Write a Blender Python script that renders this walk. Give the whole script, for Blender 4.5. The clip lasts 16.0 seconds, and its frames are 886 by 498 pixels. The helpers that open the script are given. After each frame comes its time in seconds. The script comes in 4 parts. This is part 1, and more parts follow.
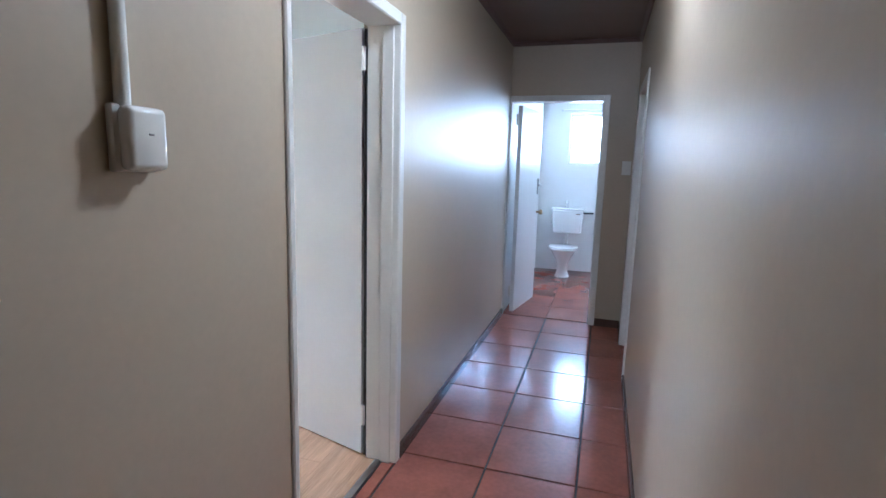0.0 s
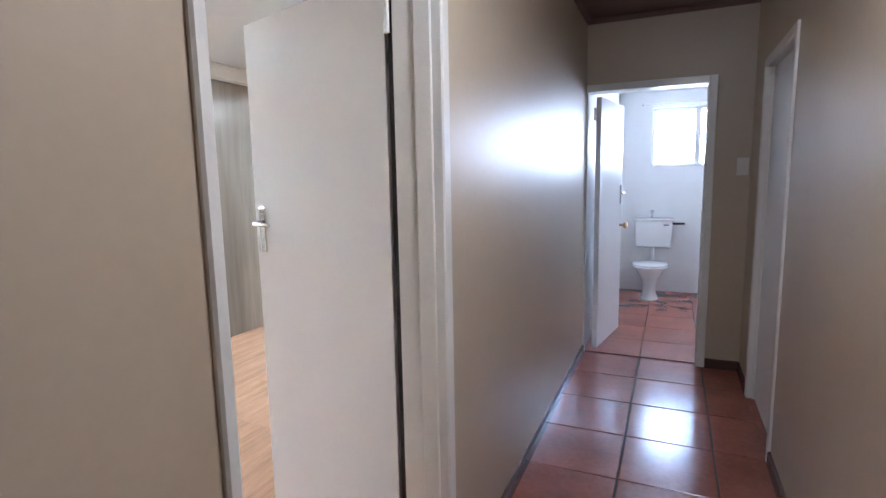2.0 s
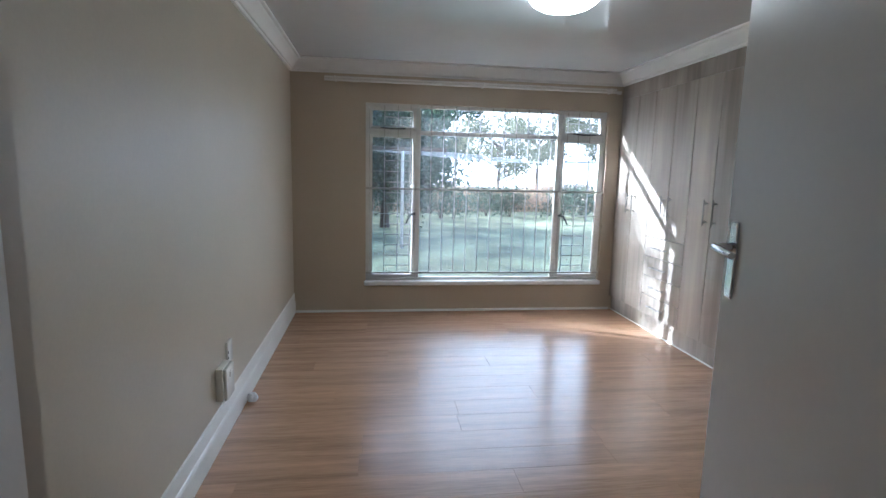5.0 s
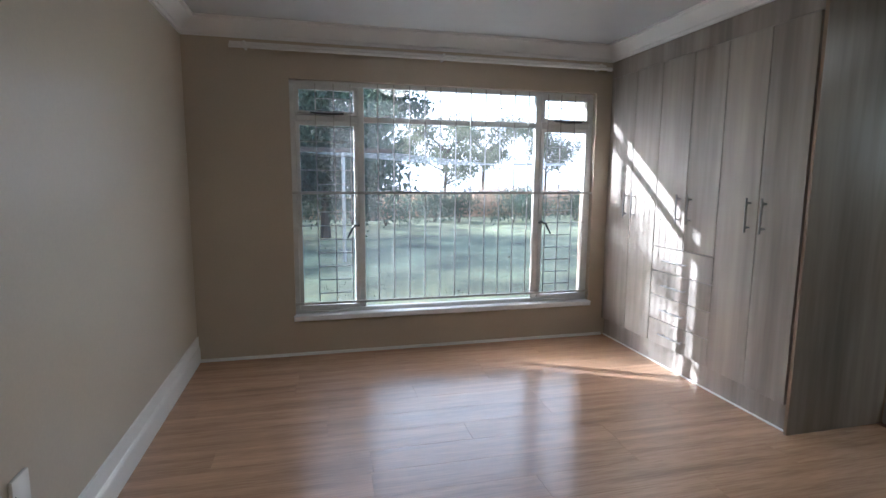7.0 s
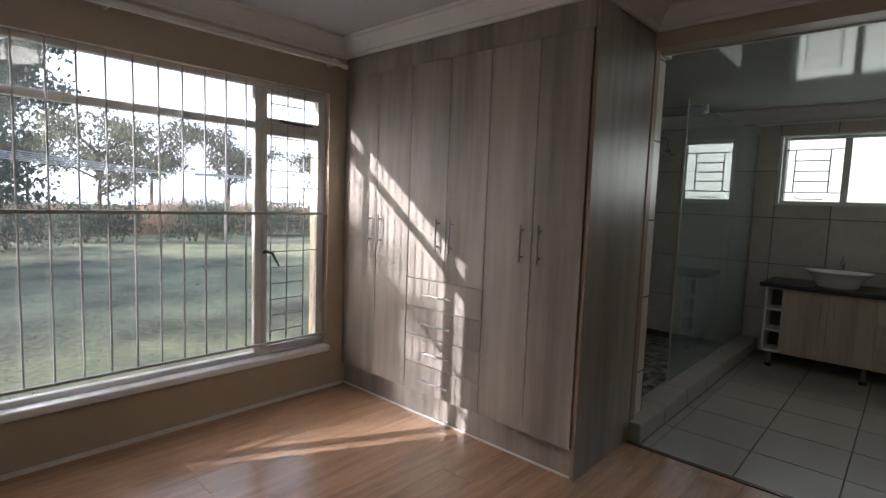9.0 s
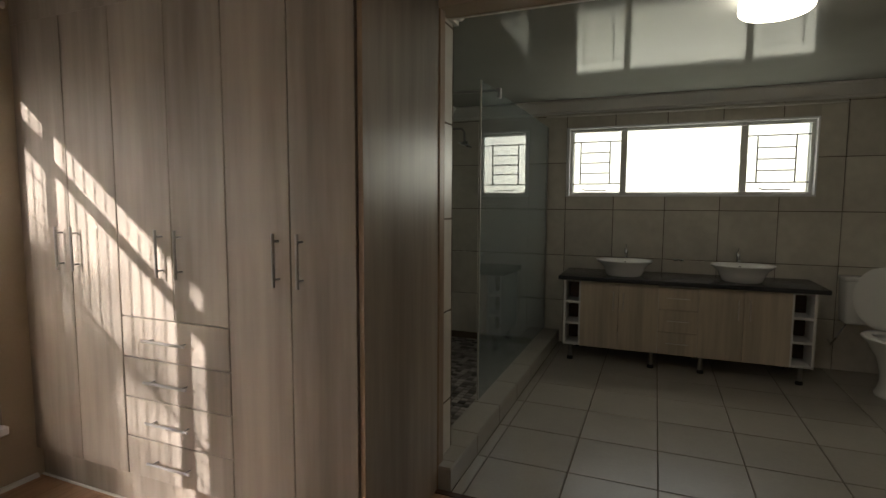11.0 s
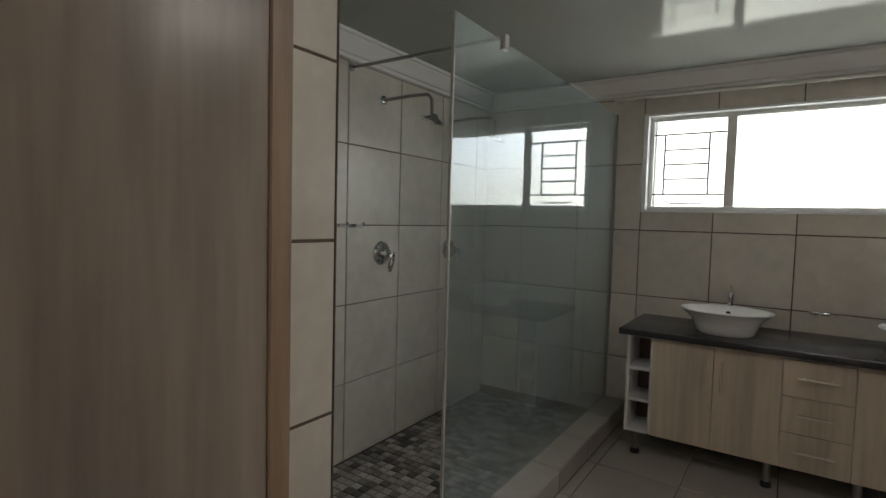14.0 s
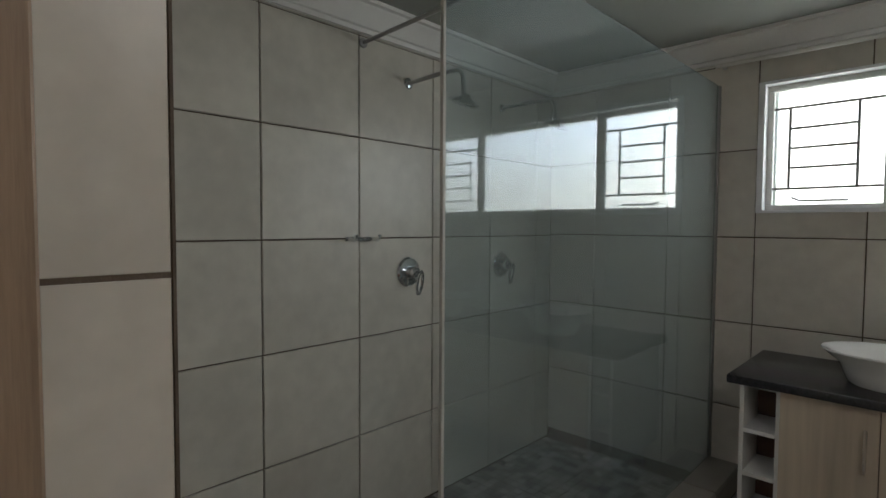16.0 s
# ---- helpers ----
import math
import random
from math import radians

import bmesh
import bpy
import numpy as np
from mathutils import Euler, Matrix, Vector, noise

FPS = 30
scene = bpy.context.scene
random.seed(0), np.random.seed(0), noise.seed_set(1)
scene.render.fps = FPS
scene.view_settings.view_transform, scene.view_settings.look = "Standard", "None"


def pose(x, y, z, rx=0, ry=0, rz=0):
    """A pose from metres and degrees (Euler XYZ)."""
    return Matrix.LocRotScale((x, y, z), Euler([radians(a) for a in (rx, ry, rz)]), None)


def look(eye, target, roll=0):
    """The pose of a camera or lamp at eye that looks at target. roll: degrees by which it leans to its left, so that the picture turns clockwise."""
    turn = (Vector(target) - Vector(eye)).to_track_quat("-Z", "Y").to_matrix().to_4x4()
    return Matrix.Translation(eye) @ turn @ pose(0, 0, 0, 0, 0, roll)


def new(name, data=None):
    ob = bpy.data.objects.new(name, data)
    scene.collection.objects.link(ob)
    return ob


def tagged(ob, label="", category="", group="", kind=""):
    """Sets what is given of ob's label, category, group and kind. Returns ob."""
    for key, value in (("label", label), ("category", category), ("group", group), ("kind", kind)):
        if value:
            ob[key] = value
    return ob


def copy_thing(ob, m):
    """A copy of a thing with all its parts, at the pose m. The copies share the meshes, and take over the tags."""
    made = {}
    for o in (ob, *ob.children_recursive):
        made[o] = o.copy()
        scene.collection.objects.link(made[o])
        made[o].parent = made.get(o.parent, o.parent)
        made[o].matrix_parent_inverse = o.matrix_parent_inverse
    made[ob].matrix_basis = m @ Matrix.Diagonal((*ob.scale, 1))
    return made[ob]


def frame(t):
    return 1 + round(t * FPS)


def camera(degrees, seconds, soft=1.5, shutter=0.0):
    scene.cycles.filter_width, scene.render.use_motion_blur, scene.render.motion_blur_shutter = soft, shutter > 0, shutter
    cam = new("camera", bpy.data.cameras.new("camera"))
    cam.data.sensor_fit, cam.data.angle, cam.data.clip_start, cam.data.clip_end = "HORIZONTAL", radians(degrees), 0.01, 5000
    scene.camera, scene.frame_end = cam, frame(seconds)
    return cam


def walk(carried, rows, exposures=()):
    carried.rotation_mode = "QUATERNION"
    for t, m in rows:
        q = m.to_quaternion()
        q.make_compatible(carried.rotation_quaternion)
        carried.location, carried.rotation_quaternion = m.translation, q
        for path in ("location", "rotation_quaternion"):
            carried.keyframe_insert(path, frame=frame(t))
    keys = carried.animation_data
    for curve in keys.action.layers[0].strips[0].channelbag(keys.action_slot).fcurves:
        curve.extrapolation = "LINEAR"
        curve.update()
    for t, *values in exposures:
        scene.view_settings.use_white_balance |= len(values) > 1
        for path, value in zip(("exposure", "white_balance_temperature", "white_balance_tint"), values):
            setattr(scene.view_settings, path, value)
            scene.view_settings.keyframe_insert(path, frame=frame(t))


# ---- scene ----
cam = camera(81.0, 16.0)
PATH = [
    (0, (0.098, 0.692, 1.442), (-0.479, 2.58, 1.123), 1.6),
    (0.5, (0.028, 0.855, 1.441), (-0.47, 2.77, 1.156), 0.2),
    (1, (-0.037, 1.022, 1.443), (-0.603, 2.913, 1.127), 1.1),
    (1.5, (-0.123, 1.225, 1.426), (-0.708, 3.12, 1.165), -0.5),
    (2, (-0.165, 1.462, 1.418), (-0.967, 3.274, 1.148), -1.1),
    (2.5, (-0.182, 1.69, 1.424), (-1.404, 3.243, 1.116), 1.6),
    (3, (-0.285, 1.885, 1.413), (-1.777, 3.194, 1.166), 0.0),
    (3.5, (-0.375, 2.077, 1.408), (-2.138, 2.978, 1.126), -0.6),
    (4, (-0.394, 2.193, 1.417), (-2.299, 2.722, 1.11), 1.5),
    (4.2, (-0.402, 2.205, 1.428), (-2.34, 2.571, 1.094), -0.0),
    (6.3, (-1.325, 2.325, 1.37), (-3.292, 2.559, 1.099), 2.1),
    (6.5, (-1.469, 2.301, 1.367), (-3.416, 2.668, 1.098), 0.7),
    (7, (-1.744, 2.346, 1.348), (-3.669, 2.818, 1.08), 0.4),
    (7.5, (-1.984, 2.372, 1.363), (-3.864, 3.009, 1.122), 2.0),
    (8, (-2.258, 2.337, 1.364), (-3.937, 3.405, 1.166), -0.7),
    (8.5, (-2.49, 2.383, 1.342), (-3.987, 3.694, 1.14), 0.9),
    (9, (-2.708, 2.499, 1.361), (-4.048, 3.972, 1.174), 2.1),
    (9.5, (-2.858, 2.646, 1.379), (-3.811, 4.397, 1.218), 0.0),
    (10, (-2.934, 2.773, 1.356), (-3.689, 4.618, 1.195), 0.1),
    (10.2, (-2.93, 2.857, 1.36), (-3.682, 4.702, 1.185), -0.4),
    (12.3, (-2.925, 3.842, 1.366), (-3.707, 5.674, 1.184), 2.5),
    (12.5, (-2.919, 3.934, 1.362), (-3.738, 5.749, 1.175), 1.9),
    (13, (-2.902, 4.134, 1.354), (-3.798, 5.914, 1.189), 1.5),
    (13.5, (-2.915, 4.397, 1.359), (-3.879, 6.144, 1.215), 1.4),
    (14, (-2.878, 4.669, 1.352), (-3.99, 6.327, 1.237), 1.5),
    (14.5, (-2.826, 4.858, 1.363), (-4.084, 6.408, 1.253), 2.8),
    (15, (-2.856, 4.984, 1.362), (-4.193, 6.467, 1.262), 1.9),
    (15.5, (-2.984, 5.156, 1.361), (-4.289, 6.669, 1.258), 0.4),
    (16, (-3.05, 5.362, 1.363), (-4.438, 6.8, 1.274), 0.3),
]
EXPOSURES = [(0.0, 5.2, 4350, 9), (0.5, 5.15, 4800, 14), (2.0, 4.95, 4850, 16), (2.7, 4.6, 4600, 12), (3.0, 4.4, 4350, 6), (3.5, 3.5, 4100, 5), (4.2, 3.0, 4500, 8), (6.3, 2.6, 4800, 10), (7.5, 2.3, 5000, 14), (8.5, 1.85, 5250, 17), (9.0, 1.65, 5500, 17), (10.2, 1.5, 6600, 20), (12.3, 2.4, 5500, 10), (13.5, 2.7, 5800, 18), (15.0, 2.75, 5550, 22), (16.0, 2.7, 5550, 20)]
walk(cam, [(t, look(eye, target, roll)) for t, eye, target, roll in PATH], EXPOSURES)

# ---- world, sun and lamps ----
SUN_WAY = Vector((1.0, 1.874, -0.77))
world = bpy.data.worlds.new("sky")
scene.world = world
world.use_nodes = True
wn = world.node_tree.nodes
sky = wn.new("ShaderNodeTexSky")
sky.sky_type = "NISHITA"
sky.sun_disc = False
sky.dust_density = 8.0
sky.sun_elevation = math.atan2(0.77, math.hypot(1.0, 1.874))
sky.sun_rotation = math.atan2(-1.0, -1.874)
wn["Background"].inputs["Strength"].default_value = 0.15
world.node_tree.links.new(sky.outputs[0], wn["Background"].inputs["Color"])
sun = new("sun", bpy.data.lights.new("sun", "SUN"))
sun.data.energy, sun.data.angle, sun.data.color = 3.6, radians(0.6), (1.0, 0.93, 0.82)
sun.matrix_world = look((0, 0, 20), Vector((0, 0, 20)) + SUN_WAY)


def window_light(name, place, size, watts, colour):
    """Daylight through a frosted window: an area lamp in its opening, shining in towards -y."""
    lamp = new(name, bpy.data.lights.new(name, "AREA"))
    lamp.data.shape, lamp.data.size, lamp.data.size_y = "RECTANGLE", size[0], size[1]
    lamp.data.energy, lamp.data.color = watts, colour
    lamp.matrix_world = look(place, Vector(place) + Vector((0, -1, 0)))


window_light("daylight_bathroom", (-2.72, 8.54, 1.763), (1.94, 0.60), 2.5, (1.0, 0.98, 0.77))
window_light("daylight_toilet", (0.07, 8.36, 1.845), (0.96, 0.60), 1.05, (1.0, 0.99, 0.97))

# ---- materials ----


def mat(name, base, rough=0.5, metal=0.0, vary=0.08, scale=6.0, fine=60.0, bump=0.02, stretch=(1, 1, 1), rand=0.0,
        transmission=0.0, ior=1.45, coat=0.0, emit=0.0, emit_col=(1, 1, 1), rough_vary=0.0, island=False, dark=None, alpha=1.0, subsurf=0.0):
    """A procedural surface: base colour varied at two scales, fine relief, and a chance shade for each piece."""
    m = bpy.data.materials.new(name)
    m.use_nodes = True
    nt = m.node_tree
    n, l = nt.nodes, nt.links
    p = n["Principled BSDF"]
    p.inputs["Roughness"].default_value = rough
    p.inputs["Metallic"].default_value = metal
    p.inputs["IOR"].default_value = ior
    p.inputs["Transmission Weight"].default_value = transmission
    p.inputs["Coat Weight"].default_value = coat
    p.inputs["Coat Roughness"].default_value = 0.08
    if emit:
        p.inputs["Emission Color"].default_value = (*emit_col, 1)
        p.inputs["Emission Strength"].default_value = emit
    tc = n.new("ShaderNodeTexCoord")
    geo = n.new("ShaderNodeNewGeometry")
    mp = n.new("ShaderNodeMapping")
    mp.inputs["Scale"].default_value = stretch
    l.new(geo.outputs["Position"], mp.inputs["Vector"])
    big = n.new("ShaderNodeTexNoise")
    big.inputs["Scale"].default_value = scale
    big.inputs["Detail"].default_value = 4
    small = n.new("ShaderNodeTexNoise")
    small.inputs["Scale"].default_value = fine
    small.inputs["Detail"].default_value = 3
    vec = mp.outputs[0]
    if rand or island:
        info = n.new("ShaderNodeObjectInfo")
        add = n.new("ShaderNodeVectorMath")
        add.operation = "MULTIPLY_ADD"
        src = geo.outputs["Random Per Island"] if island else info.outputs["Random"]
        comb = n.new("ShaderNodeCombineXYZ")
        for k in range(3):
            l.new(src, comb.inputs[k])
        l.new(comb.outputs[0], add.inputs[0])
        add.inputs[1].default_value = (37, 53, 71)
        l.new(mp.outputs[0], add.inputs[2])
        vec = add.outputs[0]
    l.new(vec, big.inputs["Vector"])
    l.new(vec, small.inputs["Vector"])
    mix = n.new("ShaderNodeMix")
    mix.data_type = "RGBA"
    b = Vector(base)
    d = Vector(dark) if dark else b * (1 - 2 * vary)
    mix.inputs[6].default_value = (*d, 1)
    mix.inputs[7].default_value = (*[min(1, c * (1 + vary * 0.6)) for c in b], 1)
    ramp = n.new("ShaderNodeMapRange")
    ramp.interpolation_type = "SMOOTHSTEP"
    ramp.inputs[1].default_value, ramp.inputs[2].default_value = 0.22, 0.78
    addn = n.new("ShaderNodeMath")
    addn.operation = "MULTIPLY_ADD"
    l.new(small.outputs["Fac"], addn.inputs[0])
    addn.inputs[1].default_value = 0.35
    sub = n.new("ShaderNodeMath")
    sub.operation = "MULTIPLY"
    sub.inputs[1].default_value = 0.65
    l.new(big.outputs["Fac"], sub.inputs[0])
    l.new(sub.outputs[0], addn.inputs[2])
    l.new(addn.outputs[0], ramp.inputs[0])
    l.new(ramp.outputs[0], mix.inputs[0])
    col = mix.outputs[2]
    if rand:
        hsv = n.new("ShaderNodeHueSaturation")
        mr = n.new("ShaderNodeMapRange")
        mr.inputs[3].default_value, mr.inputs[4].default_value = 1 - rand, 1 + rand
        l.new(src, mr.inputs[0])
        l.new(mr.outputs[0], hsv.inputs["Value"])
        l.new(col, hsv.inputs["Color"])
        col = hsv.outputs[0]
    l.new(col, p.inputs["Base Color"])
    if rough_vary:
        rr = n.new("ShaderNodeMapRange")
        rr.inputs[3].default_value, rr.inputs[4].default_value = max(0.02, rough - rough_vary), rough + rough_vary
        l.new(big.outputs["Fac"], rr.inputs[0])
        l.new(rr.outputs[0], p.inputs["Roughness"])
    if bump:
        bp = n.new("ShaderNodeBump")
        bp.inputs["Strength"].default_value = bump * 5
        bp.inputs["Distance"].default_value = 0.004
        l.new(small.outputs["Fac"], bp.inputs["Height"])
        l.new(bp.outputs[0], p.inputs["Normal"])
    return m


M = {}
M["hall_wall"] = mat("satin_taupe_wall_paint", (0.50, 0.415, 0.30), 0.4, vary=0.04, scale=1.2, fine=45, bump=0.012)
M["bed_wall"] = mat("matt_beige_wall_paint", (0.49, 0.42, 0.315), 0.42, vary=0.04, scale=1.5, fine=70, bump=0.02)
M["white_wall"] = mat("white_wall_paint", (0.80, 0.80, 0.79), 0.45, vary=0.02, scale=2, fine=80, bump=0.02)
M["hall_ceiling"] = mat("brown_ceiling_paint", (0.17, 0.115, 0.10), 0.35, vary=0.05, scale=2, fine=60, bump=0.02)
M["gloss_ceiling"] = mat("gloss_white_ceiling", (0.62, 0.63, 0.63), 0.10, vary=0.02, scale=1.5, fine=9, bump=0.004, rough_vary=0.03)
# White ceiling paint greyed: the dimness of the bathroom is in this colour.
M["bath_ceiling"] = mat("dimmed_gloss_white_ceiling", (0.33, 0.34, 0.31), 0.09, ior=1.19, vary=0.03, scale=1.5, fine=5, bump=0.004)
M["cornice"] = mat("white_plaster_cornice", (0.80, 0.79, 0.76), 0.5, vary=0.03, scale=5, fine=90, bump=0.02)
M["trim"] = mat("white_gloss_trim_paint", (0.74, 0.72, 0.67), 0.28, vary=0.04, scale=4, fine=70, bump=0.03)
M["door"] = mat("white_enamel_door_paint", (0.80, 0.80, 0.79), 0.3, vary=0.02, scale=3, fine=50, bump=0.008)
M["terracotta"] = mat("glazed_terracotta_tile", (0.30, 0.105, 0.068), 0.17, vary=0.16, scale=4, fine=40, bump=0.002, rand=0.08, rough_vary=0.015)
M["dark_grout"] = mat("dark_grout", (0.055, 0.042, 0.036), 0.8, vary=0.15, scale=20, fine=200, bump=0.05)
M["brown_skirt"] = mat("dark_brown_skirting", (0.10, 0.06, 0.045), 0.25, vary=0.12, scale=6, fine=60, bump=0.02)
M["laminate"] = mat("oak_laminate_plank", (0.52, 0.32, 0.19), 0.24, ior=1.55, vary=0.2, scale=2.0, fine=16, bump=0.006, stretch=(9, 0.55, 1), rand=0.05, rough_vary=0.05)
M["plank_gap"] = mat("plank_joint", (0.30, 0.17, 0.10), 0.5)
M["board"] = mat("grey_oak_melamine", (0.35, 0.303, 0.252), 0.29, vary=0.26, scale=0.85, fine=4, bump=0.004, stretch=(5.5, 5.5, 0.42), rand=0.04)
M["board_edge"] = mat("brown_oak_edge_strip", (0.34, 0.245, 0.165), 0.35, vary=0.15, scale=3, fine=30, bump=0.02, stretch=(8, 8, 0.5))
M["vanity_board"] = mat("pale_oak_melamine", (0.56, 0.48, 0.375), 0.35, vary=0.2, scale=1.0, fine=5, bump=0.004, stretch=(7, 7, 0.4), rand=0.03)
M["white_board"] = mat("white_melamine", (0.72, 0.72, 0.70), 0.4, vary=0.02)
M["steel"] = mat("brushed_steel", (0.36, 0.35, 0.34), 0.3, metal=1.0, vary=0.05, scale=10, fine=200)
M["pale_steel"] = mat("pale_satin_steel", (0.72, 0.69, 0.64), 0.32, metal=1.0, vary=0.04, scale=10, fine=200)
M["chrome"] = mat("polished_chrome", (0.75, 0.76, 0.77), 0.07, metal=1.0, vary=0.02)
M["brass"] = mat("worn_brass_knob", (0.42, 0.30, 0.17), 0.3, metal=1.0, vary=0.1)
M["win_frame"] = mat("white_painted_steel_window", (0.70, 0.70, 0.67), 0.4, vary=0.07, scale=12, fine=60, bump=0.03)
# Grille and bars: white paint greyed to carry their silhouette against bright panes.
M["grille"] = mat("silhouette_grey_grille_rod", (0.24, 0.24, 0.22), 0.5, vary=0.08, scale=20, fine=100)
M["bars"] = mat("white_painted_steel_rod", (0.46, 0.45, 0.41), 0.4, vary=0.08, scale=20, fine=100)
M["sill"] = mat("white_painted_sill", (0.84, 0.85, 0.86), 0.35, vary=0.05, scale=6, fine=70, bump=0.03)
M["latch"] = mat("black_iron_latch", (0.03, 0.03, 0.03), 0.45, vary=0.1)
M["glass"] = mat("flare_haze_window_glass", (1, 1, 1), 0.0, vary=0.0, transmission=1.0, ior=1.45, bump=0)
M["frosted"] = mat("frosted_window_glass", (0.97, 0.98, 0.95), 0.28, vary=0.0, transmission=1.0, ior=1.3, bump=0.12, fine=45)
M["screen_glass"] = mat("shower_screen_glass", (0.70, 0.80, 0.83), 0.0, vary=0.05, scale=2.0, transmission=0.97, ior=1.5, bump=0)
M["wall_tile"] = mat("cream_wall_tile", (0.66, 0.625, 0.55), 0.33, vary=0.11, scale=1.6, fine=14, bump=0.015, rand=0.025, rough_vary=0.08)
M["floor_tile"] = mat("cream_floor_tile", (0.34, 0.315, 0.27), 0.28, vary=0.06, scale=4, fine=50, bump=0.015, rand=0.03)
M["brown_grout"] = mat("brown_grout", (0.13, 0.10, 0.07), 0.9, vary=0.15, scale=20, fine=200, bump=0.05)
M["mosaic"] = mat("stone_mosaic", (0.25, 0.23, 0.21), 0.45, vary=0.12, scale=30, fine=120, bump=0.03, rand=0.85, island=True)
M["mosaic_piece"] = mat("stone_mosaic_piece", (0.25, 0.23, 0.21), 0.45, vary=0.12, scale=30, fine=120, bump=0.03, rand=0.85)
M["granite"] = mat("charcoal_granite", (0.045, 0.045, 0.05), 0.22, vary=0.3, scale=60, fine=250, bump=0.01)
M["ceramic"] = mat("white_ceramic", (0.82, 0.82, 0.80), 0.08, vary=0.01, coat=0.4, bump=0)
M["plastic"] = mat("ivory_plastic", (0.76, 0.74, 0.68), 0.25, vary=0.02, bump=0.004)
M["lit_glass"] = mat("lit_opal_glass", (0.9, 0.88, 0.8), 0.3, vary=0.02, emit=3.0, emit_col=(1.0, 0.90, 0.70))
M["lit_passage_glass"] = mat("lit_passage_opal_glass", (0.9, 0.88, 0.8), 0.3, vary=0.02, emit=3.7, emit_col=(1.0, 0.91, 0.76))
M["rubber"] = mat("black_rubber", (0.02, 0.02, 0.02), 0.6)
M["plaster"] = mat("outer_plaster", (0.55, 0.50, 0.42), 0.9, vary=0.08, scale=2, fine=60, bump=0.05)
M["lawn"] = mat("dry_winter_lawn", (0.29, 0.32, 0.17), 0.95, vary=0.5, scale=0.8, fine=14, bump=0.15)
M["leaf"] = mat("green_leaf", (0.08, 0.125, 0.08), 0.7, vary=0.3, scale=1.0, fine=9, bump=0)
M["leaf_pale"] = mat("dry_pale_leaf", (0.17, 0.18, 0.11), 0.7, vary=0.3, scale=1.0, fine=9, bump=0)
M["bark"] = mat("grey_bark", (0.11, 0.085, 0.06), 0.9, vary=0.3, scale=8, fine=40, bump=0.2)
M["straw"] = mat("dry_brown_grass", (0.50, 0.37, 0.26), 0.9, vary=0.3, scale=2, fine=30, bump=0)
M["bright_haze"] = mat("bright_hazy_sky", (0.9, 0.9, 0.88), 1.0, vary=0.03, scale=0.05, fine=0.3, bump=0, emit=0.65, emit_col=(1.0, 0.985, 0.96))
M["wire"] = mat("galvanised_wire", (0.55, 0.55, 0.55), 0.4, metal=0.8)

# The small share on the window glass puts lens flare haze into the panes.
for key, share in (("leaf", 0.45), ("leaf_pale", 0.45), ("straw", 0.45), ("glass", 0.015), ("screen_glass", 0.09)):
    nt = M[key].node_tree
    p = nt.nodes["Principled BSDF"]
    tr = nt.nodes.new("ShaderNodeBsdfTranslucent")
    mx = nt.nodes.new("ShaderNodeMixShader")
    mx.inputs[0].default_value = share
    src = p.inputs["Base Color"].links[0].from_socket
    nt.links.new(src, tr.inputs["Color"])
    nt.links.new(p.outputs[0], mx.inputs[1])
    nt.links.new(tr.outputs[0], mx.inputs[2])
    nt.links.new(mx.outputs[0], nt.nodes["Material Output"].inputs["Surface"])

# ---- building helpers ----


def bx(bm, x0, x1, y0, y1, z0, z1, bevel=0.0, seg=1):
    vs = [bm.verts.new((x, y, z)) for z in (z0, z1) for y in (y0, y1) for x in (x0, x1)]
    fs = [bm.faces.new([vs[i] for i in f]) for f in ((0, 2, 3, 1), (4, 5, 7, 6), (0, 1, 5, 4), (1, 3, 7, 5), (3, 2, 6, 7), (2, 0, 4, 6))]
    if bevel:
        es = {e for f in fs for e in f.edges}
        bmesh.ops.bevel(bm, geom=list(es), offset=bevel, segments=seg, affect="EDGES", profile=0.5)
    return bm


def box(*a, **k):
    return bx(bmesh.new(), *a, **k)


def tube(bm, pts, r, n=8):
    """A round rod along a line of points."""
    pts = [Vector(p) for p in pts]
    rings = []
    for i, p in enumerate(pts):
        d = (pts[min(i + 1, len(pts) - 1)] - pts[max(i - 1, 0)]).normalized()
        q = d.to_track_quat("Z", "Y")
        rr = r[i] if isinstance(r, (list, tuple)) else r
        rings.append([bm.verts.new(p + q @ Vector((rr * math.cos(a), rr * math.sin(a), 0))) for a in (2 * math.pi * k / n for k in range(n))])
    for a, b in zip(rings, rings[1:]):
        for k in range(n):
            bm.faces.new((a[k], a[(k + 1) % n], b[(k + 1) % n], b[k]))
    bm.faces.new(rings[0][::-1])
    bm.faces.new(rings[-1])
    return bm


def lathe(bm, prof, centre=(0, 0, 0), n=28, sx=1.0, sy=1.0, turn=None):
    """Turns a line of (radius, height) round an upright axis; sx, sy make it oval; turn lays the axis another way."""
    c = Vector(centre)
    turn = turn or Matrix.Identity(3)
    rings = []
    for r, z in prof:
        rings.append([bm.verts.new(c + turn @ Vector((sx * r * math.cos(a), sy * r * math.sin(a), z))) for a in (2 * math.pi * k / n for k in range(n))])
    for a, b in zip(rings, rings[1:]):
        for k in range(n):
            bm.faces.new((a[k], a[(k + 1) % n], b[(k + 1) % n], b[k]))
    bm.faces.new(rings[0][::-1])
    bm.faces.new(rings[-1])
    return bm


